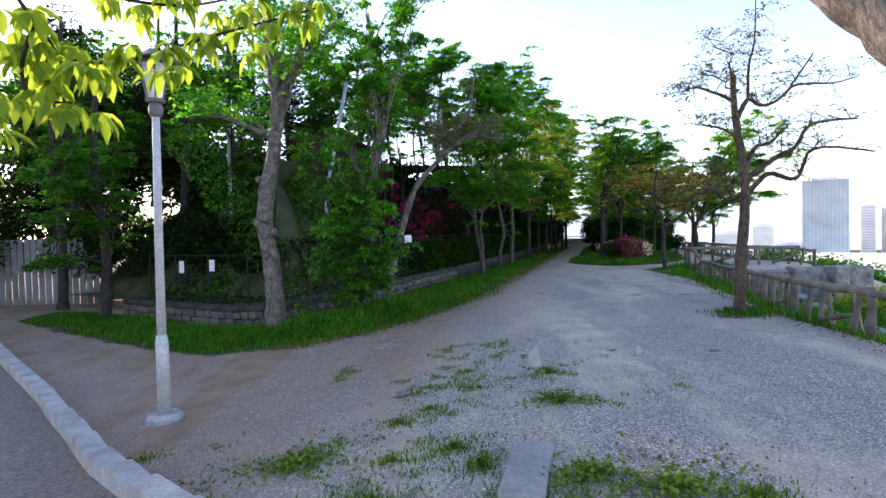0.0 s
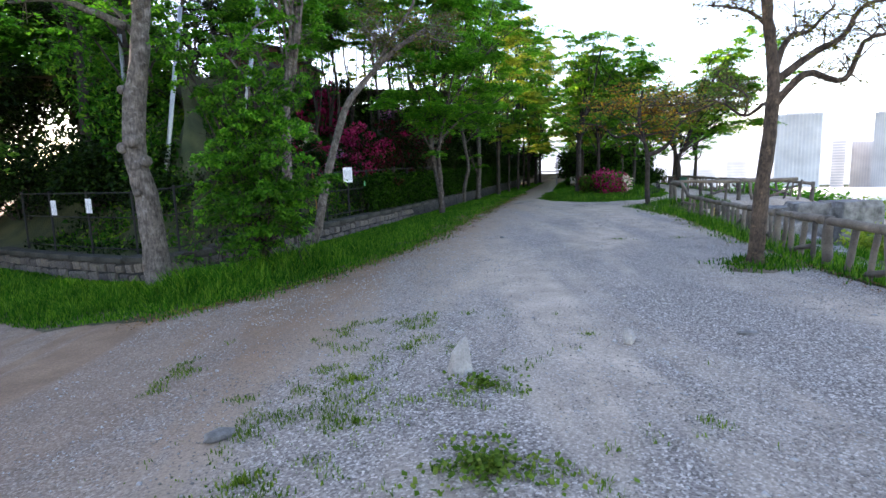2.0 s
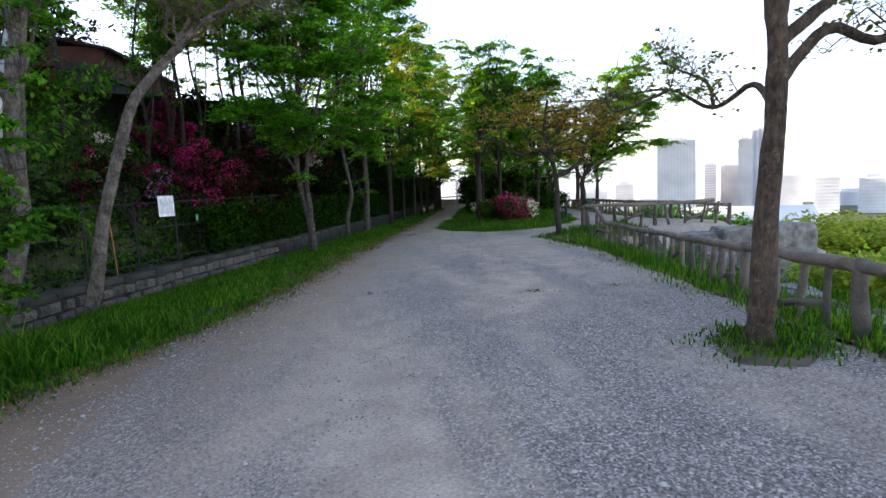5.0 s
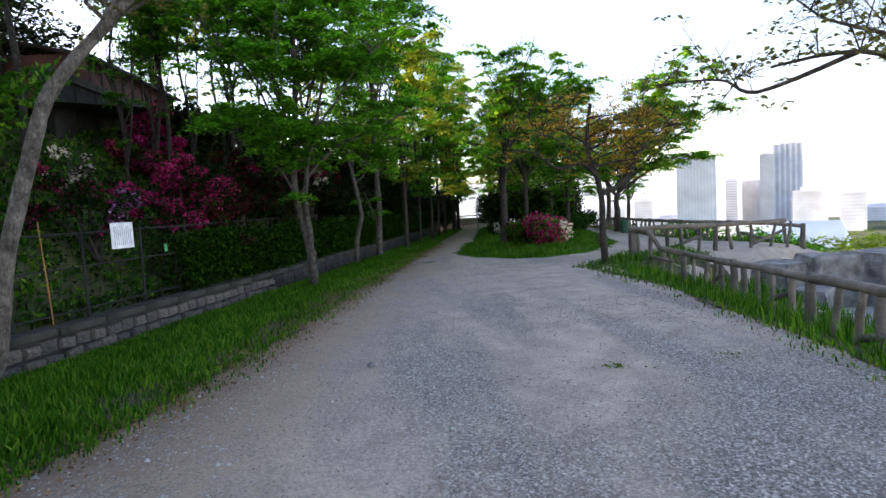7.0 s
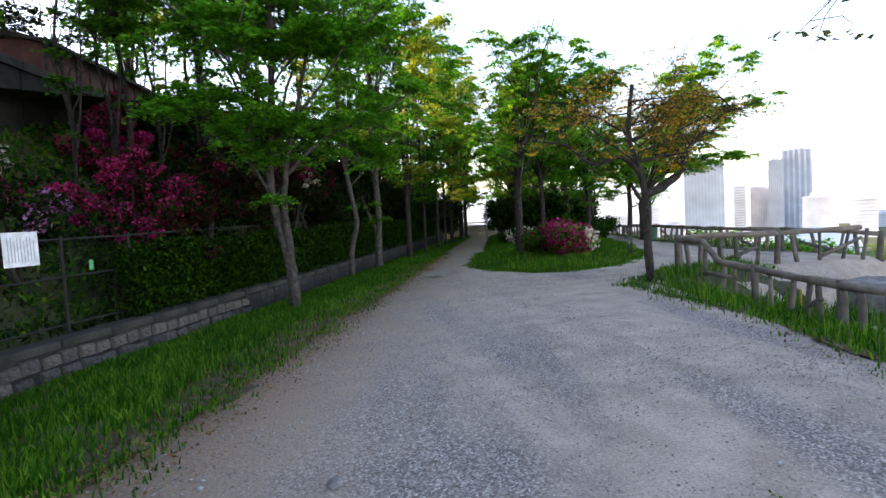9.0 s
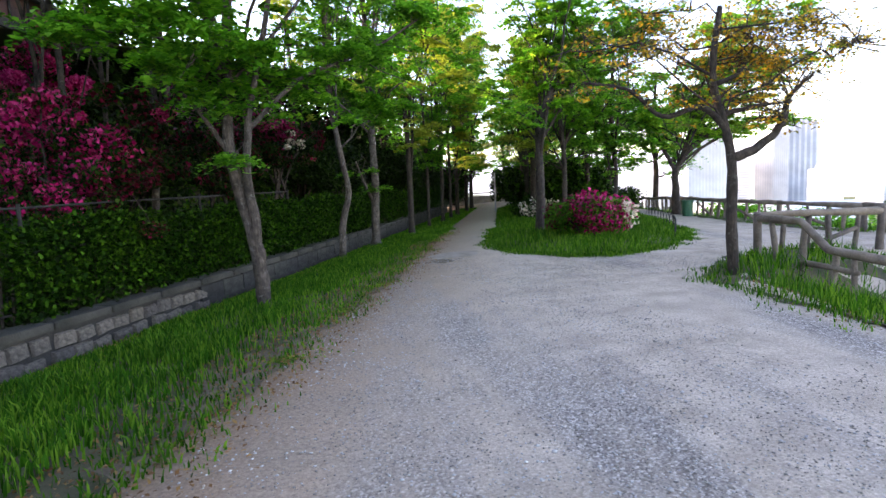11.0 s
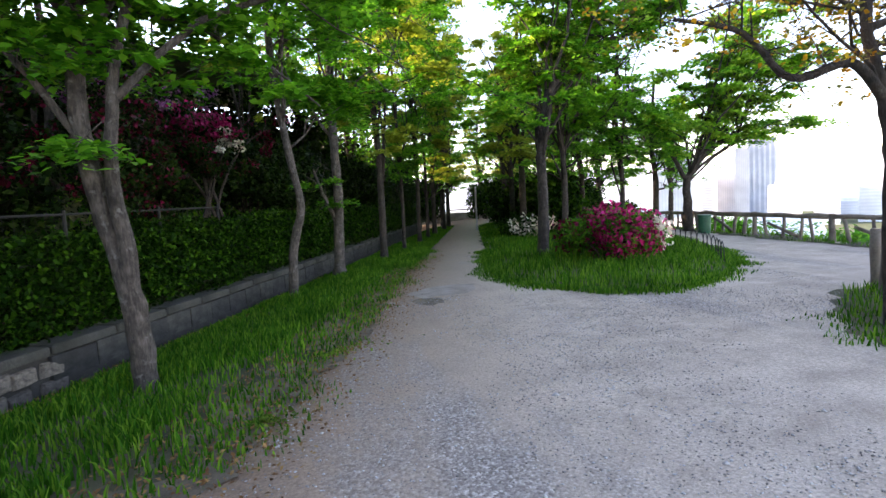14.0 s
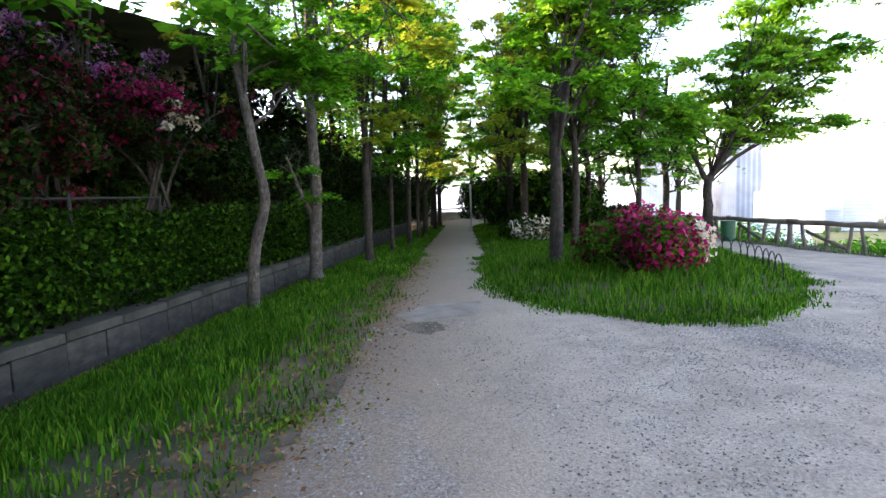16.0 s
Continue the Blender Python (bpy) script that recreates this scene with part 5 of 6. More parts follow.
# shrubs left of x -16.5 are added to block the low sun
for i, (x, y, z, s) in enumerate(((-3.3, 17.2, 0.5, (0.9, 0.9, 1.3)), (-5.2, 16.0, 0.5, (1.1, 0.9, 1.1)), (-7.4, 17.2, 0.8, (1.2, 1.0, 1.5)), (-1.4, 24.6, 1.2, (1.2, 1.2, 1.9)), (0.0, 28.4, 1.2, (1.3, 1.3, 2.1)),
                                (1.4, 30.6, 1.2, (1.2, 1.4, 2.0)), (2.4, 33.6, 1.0, (1.2, 1.5, 2.2)), (3.6, 37.0, 1.0, (1.2, 1.6, 2.2)), (5.0, 40.6, 0.9, (1.3, 1.6, 2.2)), (6.4, 44.6, 0.8, (1.3, 1.6, 2.2)), (7.6, 48.4, 0.6, (1.4, 1.6, 2.2)), (-1.0, 31.5, 2.0, (1.8, 1.8, 3.4)), (0.6, 35.5, 2.0, (1.8, 1.9, 3.4)), (2.0, 39.5, 2.0, (1.9, 1.9, 3.6)), (3.6, 43.8, 1.8, (1.9, 2.0, 3.6)), (5.4, 48.6, 1.4, (2.0, 2.0, 3.8)), (7.6, 53.0, 0.8, (2.0, 2.0, 3.8)), (8.6, 57.5, 0.2, (1.8, 2.0, 3.6)), (-2.8, 28.4, 2.4, (1.7, 1.7, 3.0)),
                                (-19.5, 16.5, -0.6, (2.0, 1.6, 3.2)), (-18.5, 20.5, -0.6, (2.0, 1.6, 3.2)), (-21, 13.5, -0.6, (2.0, 2.0, 3.4)), (-21.5, 10.5, -0.6, (2.0, 2.0, 3.4)), (-8.2, 18.4, 0.6, (1.5, 1.2, 2.2)), (-10.6, 19.0, 0.4, (1.6, 1.2, 2.4)), (-6.2, 17.6, 0.8, (1.2, 1.0, 1.6)), (-13.2, 20.6, 0.2, (1.8, 1.3, 2.6)),
                                (-11.3, 25.2, 3.0, (2.0, 1.6, 3.4)), (-17.8, 24.5, 1.4, (2.2, 1.8, 4.0)), (-15.0, 25.0, 2.4, (2.0, 1.6, 3.6)), (-18.8, 19.0, -0.6, (2.2, 1.8, 5.4)), (-17.0, 20.2, -0.2, (2.0, 1.8, 5.4)), (-9.2, 22.5, 1.6, (1.8, 1.4, 3.4)), (-7.3, 22.2, 1.6, (1.5, 1.2, 3.0)))):
    shrub("dark_shrub", (x, y, z), s, 6000, LEAF_SHADED, (), "dark shaded evergreen shrub on the bank", 230 + i, 0.12 if s[2] < 2.5 else 0.19, group="shrubs on the bank", lumps=13, loose=0.12)
for i, (x, y, s) in enumerate(((11.0, 36.0, (1.3, 1.2, 1.0)), (12.6, 33.4, (1.0, 1.0, 0.8)), (11.6, 40.0, (1.4, 1.3, 1.3)), (13.6, 43.0, (1.4, 1.4, 1.4)), (14.6, 48.0, (1.0, 1.4, 1.4)), (9.9, 52.5, (1.1, 2.0, 2.8)), (14.0, 53.0, (1.2, 2.0, 3.0)), (10.6, 57.0, (1.2, 2.0, 3.0)), (15.6, 47.0, (1.6, 1.6, 1.8)), (14.8, 37.6, (1.2, 1.2, 0.9)), (15.4, 52.5, (1.8, 1.8, 3.2)), (17.6, 56.0, (1.9, 1.8, 3.4)), (17.8, 50.0, (1.8, 1.8, 3.0)), (13.2, 44.5, (1.5, 1.5, 2.4)), (16.4, 44.0, (1.6, 1.6, 2.6)), (19.0, 62.0, (2.2, 2, 3.6)), (11.4, 35.2, (1.2, 1.2, 2.1)), (12.6, 37.4, (1.3, 1.3, 2.4)), (11.9, 39.6, (1.2, 1.3, 2.3)), (13.4, 41.0, (1.3, 1.3, 2.5)), (12.7, 43.4, (1.3, 1.4, 2.5)), (14.6, 40.6, (1.2, 1.3, 2.2)), (14.8, 44.8, (1.3, 1.4, 2.6)), (13.6, 47.4, (1.4, 1.5, 2.8)))):
    shrub("green_shrub", (x, y, 0.0), s, 5000, HEDGE_LEAF, (), "low green shrub among the island trees", 250 + i, 0.11 if s[2] < 2 else 0.18, group="shrubs on the island", lumps=13, loose=0.12)

for i, (x, y, w, h) in enumerate(((10.6, 5.6, 1.5, 1.5), (10.2, 8.0, 1.3, 1.2), (11.6, 9.6, 1.6, 2.0), (11.0, 11.6, 1.4, 1.5), (12.4, 12.4, 1.7, 2.2), (11.8, 14.2, 1.4, 1.7), (12.9, 15.6, 1.6, 2.0), (13.6, 9.0, 1.9, 2.6), (14.6, 12.6, 2.0, 3.0), (13.0, 6.4, 1.8, 2.6), (16.2, 10.2, 2.2, 3.8), (15.4, 16.4, 2.0, 2.8))):
    shrub("slope_shrub", (x, y, ground_z(x, y) - 0.1), (w, w, h), 6500, LEAF_YELLOW if i % 2 else LEAF_LIT_PALE, (), "yellow-green shrub on the slope below the log fence", 280 + i, 0.13, group="shrubs below the fence", lumps=13, loose=0.14)

# ---- clipped hedge on the wall ----
def hedge():
    rng = np.random.default_rng(5)
    top = thing("hedge", (0, 20, 0), "dense clipped green hedge along the top of the wall", "hedge")
    pts = []
    line = [p for p in walk_line(WALL, 0.5) if p[1] > 19.7 and p[0] > -1.5]
    for x, y, a, step, s in line:
        n = int(1700 if y < 32 else 600)
        u, d = rng.uniform(-step / 2, step / 2, n), rng.uniform(0.10, 1.1, n)
        h = rng.uniform(0, 1, n) ** 0.75
        face = rng.uniform(0, 1, n) < 0.6
        d = np.where(face, 0.22 + 0.28 * h + rng.normal(0, 0.05, n) + 0.06 * np.sin(s * 3 + u * 5), d)
        z = wall_top(x, y) + h * 1.12 + rng.normal(0, 0.03, n) + 0.06 * np.sin(s * 1.7)
        pts.append(np.c_[x + math.cos(a) * u - math.sin(a) * d, y + math.sin(a) * u + math.cos(a) * d - 20, z])
    part("foliage", leaf_mesh("foliage", HEDGE_LEAF, np.concatenate(pts), 0.068, rng, 0.2, 0.42, 1.0), HEDGE_LEAF, top)
    stems = Build()
    for x, y, a, step, s in line:
        for k in range(2):
            ox = random.Random(int(s * 100) + k).uniform(-0.2, 0.2)
            p = Vector((x + math.cos(a) * ox - math.sin(a) * 0.6, y + math.sin(a) * ox + math.cos(a) * 0.6 - 20, wall_top(x, y) - 0.1))
            stems.tube([p, p + Vector((0.05, 0.03, 0.9))], [0.02, 0.01], 4, False)
    part("stem_growth", stems, BARK_DARK, top, kind="stuff")


hedge()

# ---- black iron fence on the wall ----
def iron_fence():
    top = thing("iron_fence", (0, 15, 0), "black iron fence of thin posts and rails on the low wall", "fence")
    line = [(x + math.sin(a) * -0.5, y + math.cos(a) * 0.5, wall_top(x, y), a, step) for x, y, a, step, s in walk_line(WALL[:10], 1.5)]
    wire = Build()
    for i, (x, y, z, a, step) in enumerate(line):
        part("post", Build().tube([(x, y - 15, z - 0.2), (x, y - 15, z + 1.35)], 0.024, 8), IRON, top)
        if i + 1 < len(line):
            x2, y2, z2 = line[i + 1][:3]
            for h in (0.12, 0.78, 1.3):
                part("rail", Build().tube([(x, y - 15, z + h), (x2, y2 - 15, z2 + h)], 0.014, 6), IRON, top)
            for k in range(1, 14):
                t = k / 14
                px, py, pz = x + (x2 - x) * t, y + (y2 - y) * t - 15, z + (z2 - z) * t
                wire.tube([(px, py, pz + 0.12), (px, py, pz + 1.3)], 0.0022, 3, False)
    part("wire_mesh", wire, IRON, top, kind="stuff")


iron_fence()

# ---- log fences ----
def log_fence(name, line, label, seed, height=0.66, step=0.46, lower=True):
    rng = random.Random(seed)
    top = thing(name, (line[0][0], line[0][1], ground_z(*line[0])), label, "fence")
    o = Vector(top.location)
    places = walk_line(line, step)
    tops = []
    for i, (x, y, a, st, s) in enumerate(places):
        z = ground_z(x, y)
        tops.append(Vector((x, y, z + height)) - o)
        big = i % 5 == 0
        r = 0.065 if big else rng.uniform(0.035, 0.05)
        h = height + (0.07 if big else -0.04)
        lean = 0 if big else rng.choice((-0.16, -0.06, 0.0, 0.05, 0.14, 0.2))
        foot = Vector((x, y, z - 0.2)) - o
        head = Vector((x + math.cos(a) * lean, y + math.sin(a) * lean, z + h)) - o
        pts = wobble([foot, foot.lerp(head, 0.35), foot.lerp(head, 0.7), head], r * 0.14, rng)
        part("post" if big else "stake", Build().tube(pts, [r * 1.15, r * rng.uniform(0.85, 1.1), r * rng.uniform(0.8, 1.05), r * 0.9], 9), LOG, top, smooth=True)
        if lower and i % 5 == 2 and i + 2 < len(places):
            x2, y2, a2, *_ = places[i + 2]
            p, q = Vector((x, y, z + 0.08)) - o, Vector((x2, y2, ground_z(x2, y2) + rng.uniform(0.25, 0.45))) - o
            part("strut", Build().tube(wobble([p, p.lerp(q, 0.5), q], 0.015, rng), [0.045, 0.042, 0.036], 8), LOG, top, smooth=True)
    for i in range(0, len(tops) - 1, 5):
        run = tops[i:i + 6]
        if len(run) > 1:
            part("rail", Build().tube(wobble(run, 0.02, rng), [rng.uniform(0.048, 0.07) for _ in run], 10), LOG_TOP, top, "weathered brown log rail worn smooth on top", True)
    return top


log_fence("log_fence", [(9.35, 21.6), (9.2, 18.7), (8.6, 16.2), (7.85, 13.8), (6.95, 11.3), (6.5, 9.8), (6.27, 8), (6.1, 6), (6.0, 3), (6.0, -1)], "rustic fence of weathered grey logs along the rampart edge", 1)
log_fence("log_fence", [(9.4, 21.75), (11.5, 21.5), (13.9, 21.3)], "rustic log fence turning away down the rampart", 2)
log_fence("log_fence", [(14.3, 21.2), (13.75, 24.0), (13.8, 26.0), (14.1, 29.0), (14.9, 33.0), (16.2, 38.0), (17.4, 43.0)], "long rustic log fence beyond the branch path", 3, 0.55, 0.5)

# ---- granite blocks beyond the fence ----
def granite_block(x, y, z, sx, sy, sz, rz, seed):
    r = random.Random(seed)
    b = Build()
    levels = [(0.0, 1.0), (0.45, 0.99), (0.93, 0.96), (1.0, 0.9)]
    ring = [(-0.46, -0.5), (0.46, -0.5), (0.5, -0.46), (0.5, 0.46), (0.46, 0.5), (-0.46, 0.5), (-0.5, 0.46), (-0.5, -0.46)]
    for h, k in levels:
        b.v += [(px * k * sx + r.gauss(0, 0.02), py * k * sy + r.gauss(0, 0.02), h * sz + r.gauss(0, 0.015)) for px, py in ring]
    b.f = [(i * 8 + j, i * 8 + (j + 1) % 8, (i + 1) * 8 + (j + 1) % 8, (i + 1) * 8 + j) for i in range(3) for j in range(8)] + [tuple(range(7, -1, -1)), tuple(range(24, 32))]
    ob = tagged(new("granite_block", b.mesh("granite_block", GRANITE)), "large cut granite block lying on the rampart edge", "stone", "granite blocks beyond the fence")
    ob.matrix_world = pose(x, y, z, rz=rz)


for i, (x, y, zt, sx, sy, sz, rz) in enumerate(((11.0, 18.4, 0.02, 0.9, 0.8, 1.5, 20), (11.9, 18.2, 0.12, 1.0, 0.8, 1.8, -10), (12.9, 17.9, 0.16, 1.3, 1.0, 2.2, 5), (10.6, 17.2, -0.35, 1.0, 0.6, 0.9, 35), (9.9, 15.4, -0.42, 1.2, 0.7, 0.9, 70), (9.1, 13.4, -0.4, 1.1, 0.6, 0.8, 66), (8.5, 11.9, -0.45, 1.0, 0.7, 0.8, 75), (8.1, 10.3, -0.42, 1.2, 0.6, 0.8, 80), (7.9, 8.7, -0.45, 1.1, 0.7, 0.8, 84), (9.5, 12.2, -0.75, 1.2, 0.9, 0.9, 30), (9.2, 9.8, -0.7, 1.3, 0.9, 0.9, 10))):
    granite_block(x, y, zt - sz, sx, sy, sz, rz, i)

# ---- lamp post ----
def lamp_post():
    x, y = -2.92, 6.1
    z = ground_z(x, y)
    top = thing("lamp_post", (x, y, z), "slim faded grey park lamp post with a hexagonal lantern", "lamp post")
    part("footing", Build().tube([(0, 0, -0.2), (0, 0, 0.05), (0, 0, 0.09)], [0.21, 0.2, 0.16], 14), KERB, top, "round worn concrete footing")
    part("sleeve", Build().tube([(0, 0, 0.05), (0.0, 0, 0.9), (0, 0, 0.98)], [0.075, 0.068, 0.052], 14), LAMP_PAINT, top, smooth=True)
    part("pole", Build().tube([(0, 0, 0.9), (0.02, 0, 2.2), (0.05, 0, 3.55)], [0.05, 0.045, 0.04], 14), LAMP_PAINT, top, smooth=True)
    part("collar", Build().tube([(0.05, 0, 3.42), (0.05, 0, 3.46), (0.05, 0, 3.54), (0.05, 0, 3.58)], [0.055, 0.075, 0.075, 0.06], 14), LAMP_DARK, top)
    lantern = part("lantern", Build().tube([(0.05, 0, 3.58), (0.05, 0, 3.62)], [0.10, 0.11], 6), LAMP_DARK, top)
    for k in range(6):
        a, a2 = math.pi * k / 3, math.pi * (k + 1) / 3
        low, high = (0.09, 0.16)
        p = [(0.05 + math.cos(t) * r, math.sin(t) * r, h) for t, r, h in ((a, low, 3.62), (a2, low, 3.62), (a2, high, 4.0), (a, high, 4.0))]
        part("rib", Build().tube([p[0], p[3]], 0.011, 6), LAMP_DARK, lantern)
        part("pane", Build().add(p, [(0, 1, 2, 3)]), FROSTED, lantern, "frosted lantern pane")
    part("roof", Build().tube([(0.05, 0, 4.0), (0.05, 0, 4.04), (0.05, 0, 4.12), (0.05, 0, 4.17)], [0.27, 0.29, 0.12, 0.05], 6), LAMP_DARK, top, "wide hexagonal brown lantern roof")


m_, nt_, b_ = material("frosted_pane")
b_.inputs["Base Color"].default_value = (0.75, 0.75, 0.72, 1)
b_.inputs["Roughness"].default_value = 0.35
b_.inputs["Transmission Weight"].default_value = 0.5
FROSTED = m_
lamp_post()

# ---- kerb, slab and loose stones ----
KERB_LINE = [(-0.75, 2.85), (-1.44, 3.52), (-1.97, 3.96), (-2.86, 4.82), (-3.89, 5.96), (-5.35, 7.54), (-7.32, 9.44), (-9.36, 11.44), (-11.4, 13.4)]
sheet("gravel_bed", KERB_LINE + [(-15, 10), (-8, 2), (-2, 1)], BED, 0.012, "brown gravel bed with litter behind the kerb", seed=12)
kerb = thing("kerb", (-5, 7, 0), "pale concrete kerb of a raised gravel bed", "kerb", kind="structure")
for x, y, a, st, s in walk_line(KERB_LINE, 0.62):
    part("kerb_stone", Build().box(pose(x, y, ground_z(x, y) - 0.14, rz=math.degrees(a)), st - 0.008, 0.2, 0.30, 0.014), KERB, kerb, m=pose(5, -7, 0))


def loose_stone(name, x, y, s, mat, label, seed, sink=0.25):
    r = random.Random(seed)
    bm = bmesh.new()
    bmesh.ops.create_icosphere(bm, subdivisions=2, radius=1)
    for v in bm.verts:
        k = 1 + 0.28 * noise.noise(v.co * 1.6 + Vector((seed, 0, 0)))
        v.co = Vector((v.co.x * s[0] * k, v.co.y * s[1] * k, v.co.z * s[2] * k))
    me = bpy.data.meshes.new(name)
    bm.to_mesh(me)
    bm.free()
    me.materials.append(mat)
    ob = tagged(new(name, me), label, "stone")
    ob.matrix_world = pose(x, y, ground_z(x, y) + s[2] * (1 - 2 * sink), rz=r.uniform(0, 360))


shard = Build().tube([(0, 0, -0.08), (0, 0, 0.02), (0.015, 0.01, 0.13), (0.035, 0.0, 0.21), (0.045, 0.0, 0.25)], [0.1, 0.095, 0.07, 0.035, 0.008], 7)
tagged(new("white_stone", shard.mesh("white_stone", KERB)), "pale pointed stone standing in the gravel", "stone").matrix_world = pose(1.33, 6.5, ground_z(1.33, 6.5), rz=30)
loose_stone("stone", 2.72, 6.95, (0.045, 0.07, 0.09), KERB, "pale stone lying in the gravel", 2)
loose_stone("stone", 3.78, 7.1, (0.035, 0.1, 0.02), GRANITE, "flat pale stone in the gravel", 3)
loose_stone("stone", 2.6, 13.8, (0.06, 0.045, 0.025), GRANITE, "small pale stone in the gravel", 4)
loose_stone("stone", -0.2, 5.9, (0.1, 0.07, 0.04), GRANITE, "small pale stone by the grass", 5)
slab = Build().box(pose(0.88, 3.7, ground_z(0.88, 3.7) - 0.1, rz=-14), 0.3, 0.9, 0.14, 0.02)
tagged(new("concrete_slab", slab.mesh("concrete_slab", COPING_PALE)), "short flat concrete slab set in the ground", "slab")

# ---- notices ----
def notice(x, y, z, w, h, rz, label, bars, mat=PAPER):
    top = thing("notice_board", pose(x, y, z, rz=rz), label, "notice board")
    part("panel", Build().box(Matrix.Translation((0, 0, -h / 2)), w, 0.012, h, 0.002), mat, top)
    for i in range(bars):
        part("text_line", Build().box(Matrix.Translation((w * (0.36 - 0.72 * i / max(bars - 1, 1)), -0.008, -h * 0.36)), w * 0.022, 0.004, h * (0.72 if i % 3 else 0.6)), INK, top)


notice(-1.02, 17.85, 1.33, 0.40, 0.40, 62, "white notice sheet with columns of small print on the iron fence", 9)
notice(-0.68, 18.75, 1.06, 0.06, 0.13, 66, "small green enamel tag on the iron fence", 0, GREEN_TAG)
notice(-7.0, 14.95, 0.86, 0.2, 0.32, -30, "white notice hung on the iron fence", 3)
notice(-5.95, 14.45, 0.90, 0.2, 0.3, -28, "white notice hung on the iron fence", 3)

stake = thing("garden_stake", (-1.72, 17.05, 0.1), "thin orange garden stake leaning on the iron fence", "stake")
part("shaft", Build().tube([(0, 0, -0.1), (-0.04, 0.02, 0.6), (-0.1, 0.05, 1.5)], [0.007, 0.012, 0.005], 6), BAMBOO, stake)
stick = thing("leaning_stick", (6.5, 8.2, ground_z(6.5, 8.2)), "pale bamboo stick leaning on the log fence", "stick")
part("shaft", Build().tube([(0, 0, -0.1), (-0.02, 0.12, 0.4), (-0.06, 0.3, 0.85)], [0.016, 0.015, 0.012], 7), BAMBOO_PALE, stick)
tag = thing("caution_tag", pose(8.95, 17.7, -0.05, rz=60), "small yellow and black caution tag on the log fence", "tag")
part("panel", Build().box(Matrix.Translation((0, 0, -0.16)), 0.11, 0.012, 0.32, 0.003), YELLOW_TAG, tag)
for k in range(3):
    part("stripe", Build().box(Matrix.Translation((0, -0.008, -0.12 + 0.09 * k)), 0.11, 0.004, 0.03), IRON, tag)

# ---- steel pole, upper wall and roof on the bank ----
for x, y, z, lines in ((-5.6, 17.0, 0.9, ([(0, 0, -0.4), (0.2, 0, 0.9), (0.9, 0, 4.6)],)), (-3.6, 17.4, 0.8, ([(0, 0, -0.4), (0.1, 0, 2.2), (0.85, 0, 5.6)],)), (-6.9, 18.2, 0.8, ([(0, 0, -0.4), (0.03, 0, 2.0), (0.06, 0, 4.4)],))):
    pole = thing("steel_pole", (x, y, z), "tall leaning galvanised steel pole among the trees", "pole", "steel poles on the bank")
    part("shaft", Build().tube(lines[0], [0.06, 0.058, 0.05], 12), STEEL, pole, smooth=True)
    part("clamp", Build().tube([Vector(lines[0][1]), Vector(lines[0][1]) + Vector((0.01, 0, 0.09))], 0.072, 12), LAMP_DARK, pole)
upper = thing("wall_upper", (-6, 27, 4), "old dark retaining wall of large blocks at the top of the bank", "wall", kind="structure")
for x, y, a, st, s in walk_line([(-4.8, 24.0), (-4.6, 26.0), (-4.2, 30.3), (-3.4, 36.0)], 0.9):
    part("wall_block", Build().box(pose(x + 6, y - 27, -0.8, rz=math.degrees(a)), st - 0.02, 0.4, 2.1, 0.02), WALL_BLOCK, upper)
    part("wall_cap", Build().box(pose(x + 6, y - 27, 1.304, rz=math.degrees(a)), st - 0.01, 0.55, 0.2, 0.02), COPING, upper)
shed = thing("shed", pose(-5.9, 30.4, 4.4, rz=-5), "low red-brown building with a dark sloping roof above the bank", "shed")
part("wall", Build().box(Matrix(), 2.4, 6.4, 2.3), ROOF, shed, "rusty red-brown boarding")
for k in range(10):
    part("batten", Build().box(Matrix.Translation((1.215, -3.15 + k * 0.7, 0.02)), 0.025, 0.09, 2.1), BARK_DARK, shed)
part("roof", Build().add([(-2, -3.4, 2.9), (1.5, -3.4, 2.1), (1.5, 3.4, 2.1), (-2, 3.4, 2.9), (-2, -3.4, 3.0), (1.5, -3.4, 2.2), (1.5, 3.4, 2.2), (-2, 3.4, 3.0)], [(3, 2, 1, 0), (4, 5, 6, 7), (0, 1, 5, 4), (1, 2, 6, 5), (2, 3, 7, 6), (3, 0, 4, 7)]), ROOF_DARK, shed, "dark brown sloping roof")
boards = thing("board_fence", (-14.4, 19, -0.6), "grey vertical board fence at the end of the side path", "fence")
for i in range(40):
    part("board", Build().box(pose(-8 + i * 0.26, 1.2 - i * 0.02 + 0.01 * (i % 2), 0, rz=-12), 0.24, 0.03, 2.35, 0.004), GREY_BOARD, boards)

# ---- iron hoops, bin, far end of the path ----
hoops = thing("hoop_edging", (11, 26, 0), "low thin iron hoop edging round the grass island", "hoop edging")
for x, y, a, st, s in walk_line([(10.0, 24.8), (10.7, 25.9), (11.4, 27.2), (12.3, 29.5), (13.0, 31.5)], 0.5):
    z = ground_z(x, y)
    part("hoop", Build().tube([(x - 11 + math.cos(a) * 0.3 * math.cos(t), y - 26 + math.sin(a) * 0.3 * math.cos(t), z + 0.36 * math.sin(t)) for t in (math.pi * k / 8 for k in range(9))], 0.009, 5), IRON, hoops)
bin_ = thing("litter_bin", (14.0, 30.6, 0.0), "green litter bin beside the far fence", "bin")
part("body", Build().tube([(0, 0, -0.2), (0, 0, 0.05), (0, 0, 0.45), (0, 0, 0.5)], [0.16, 0.17, 0.18, 0.17], 16), BIN_GREEN, bin_)
part("rim", Build().tube([(0, 0, 0.48), (0, 0, 0.53)], [0.19, 0.19], 16), BIN_GREEN, bin_)
marker = thing("thin_pole", (9.75, 40.0, 0.0), "thin grey pole beside the far path", "pole")
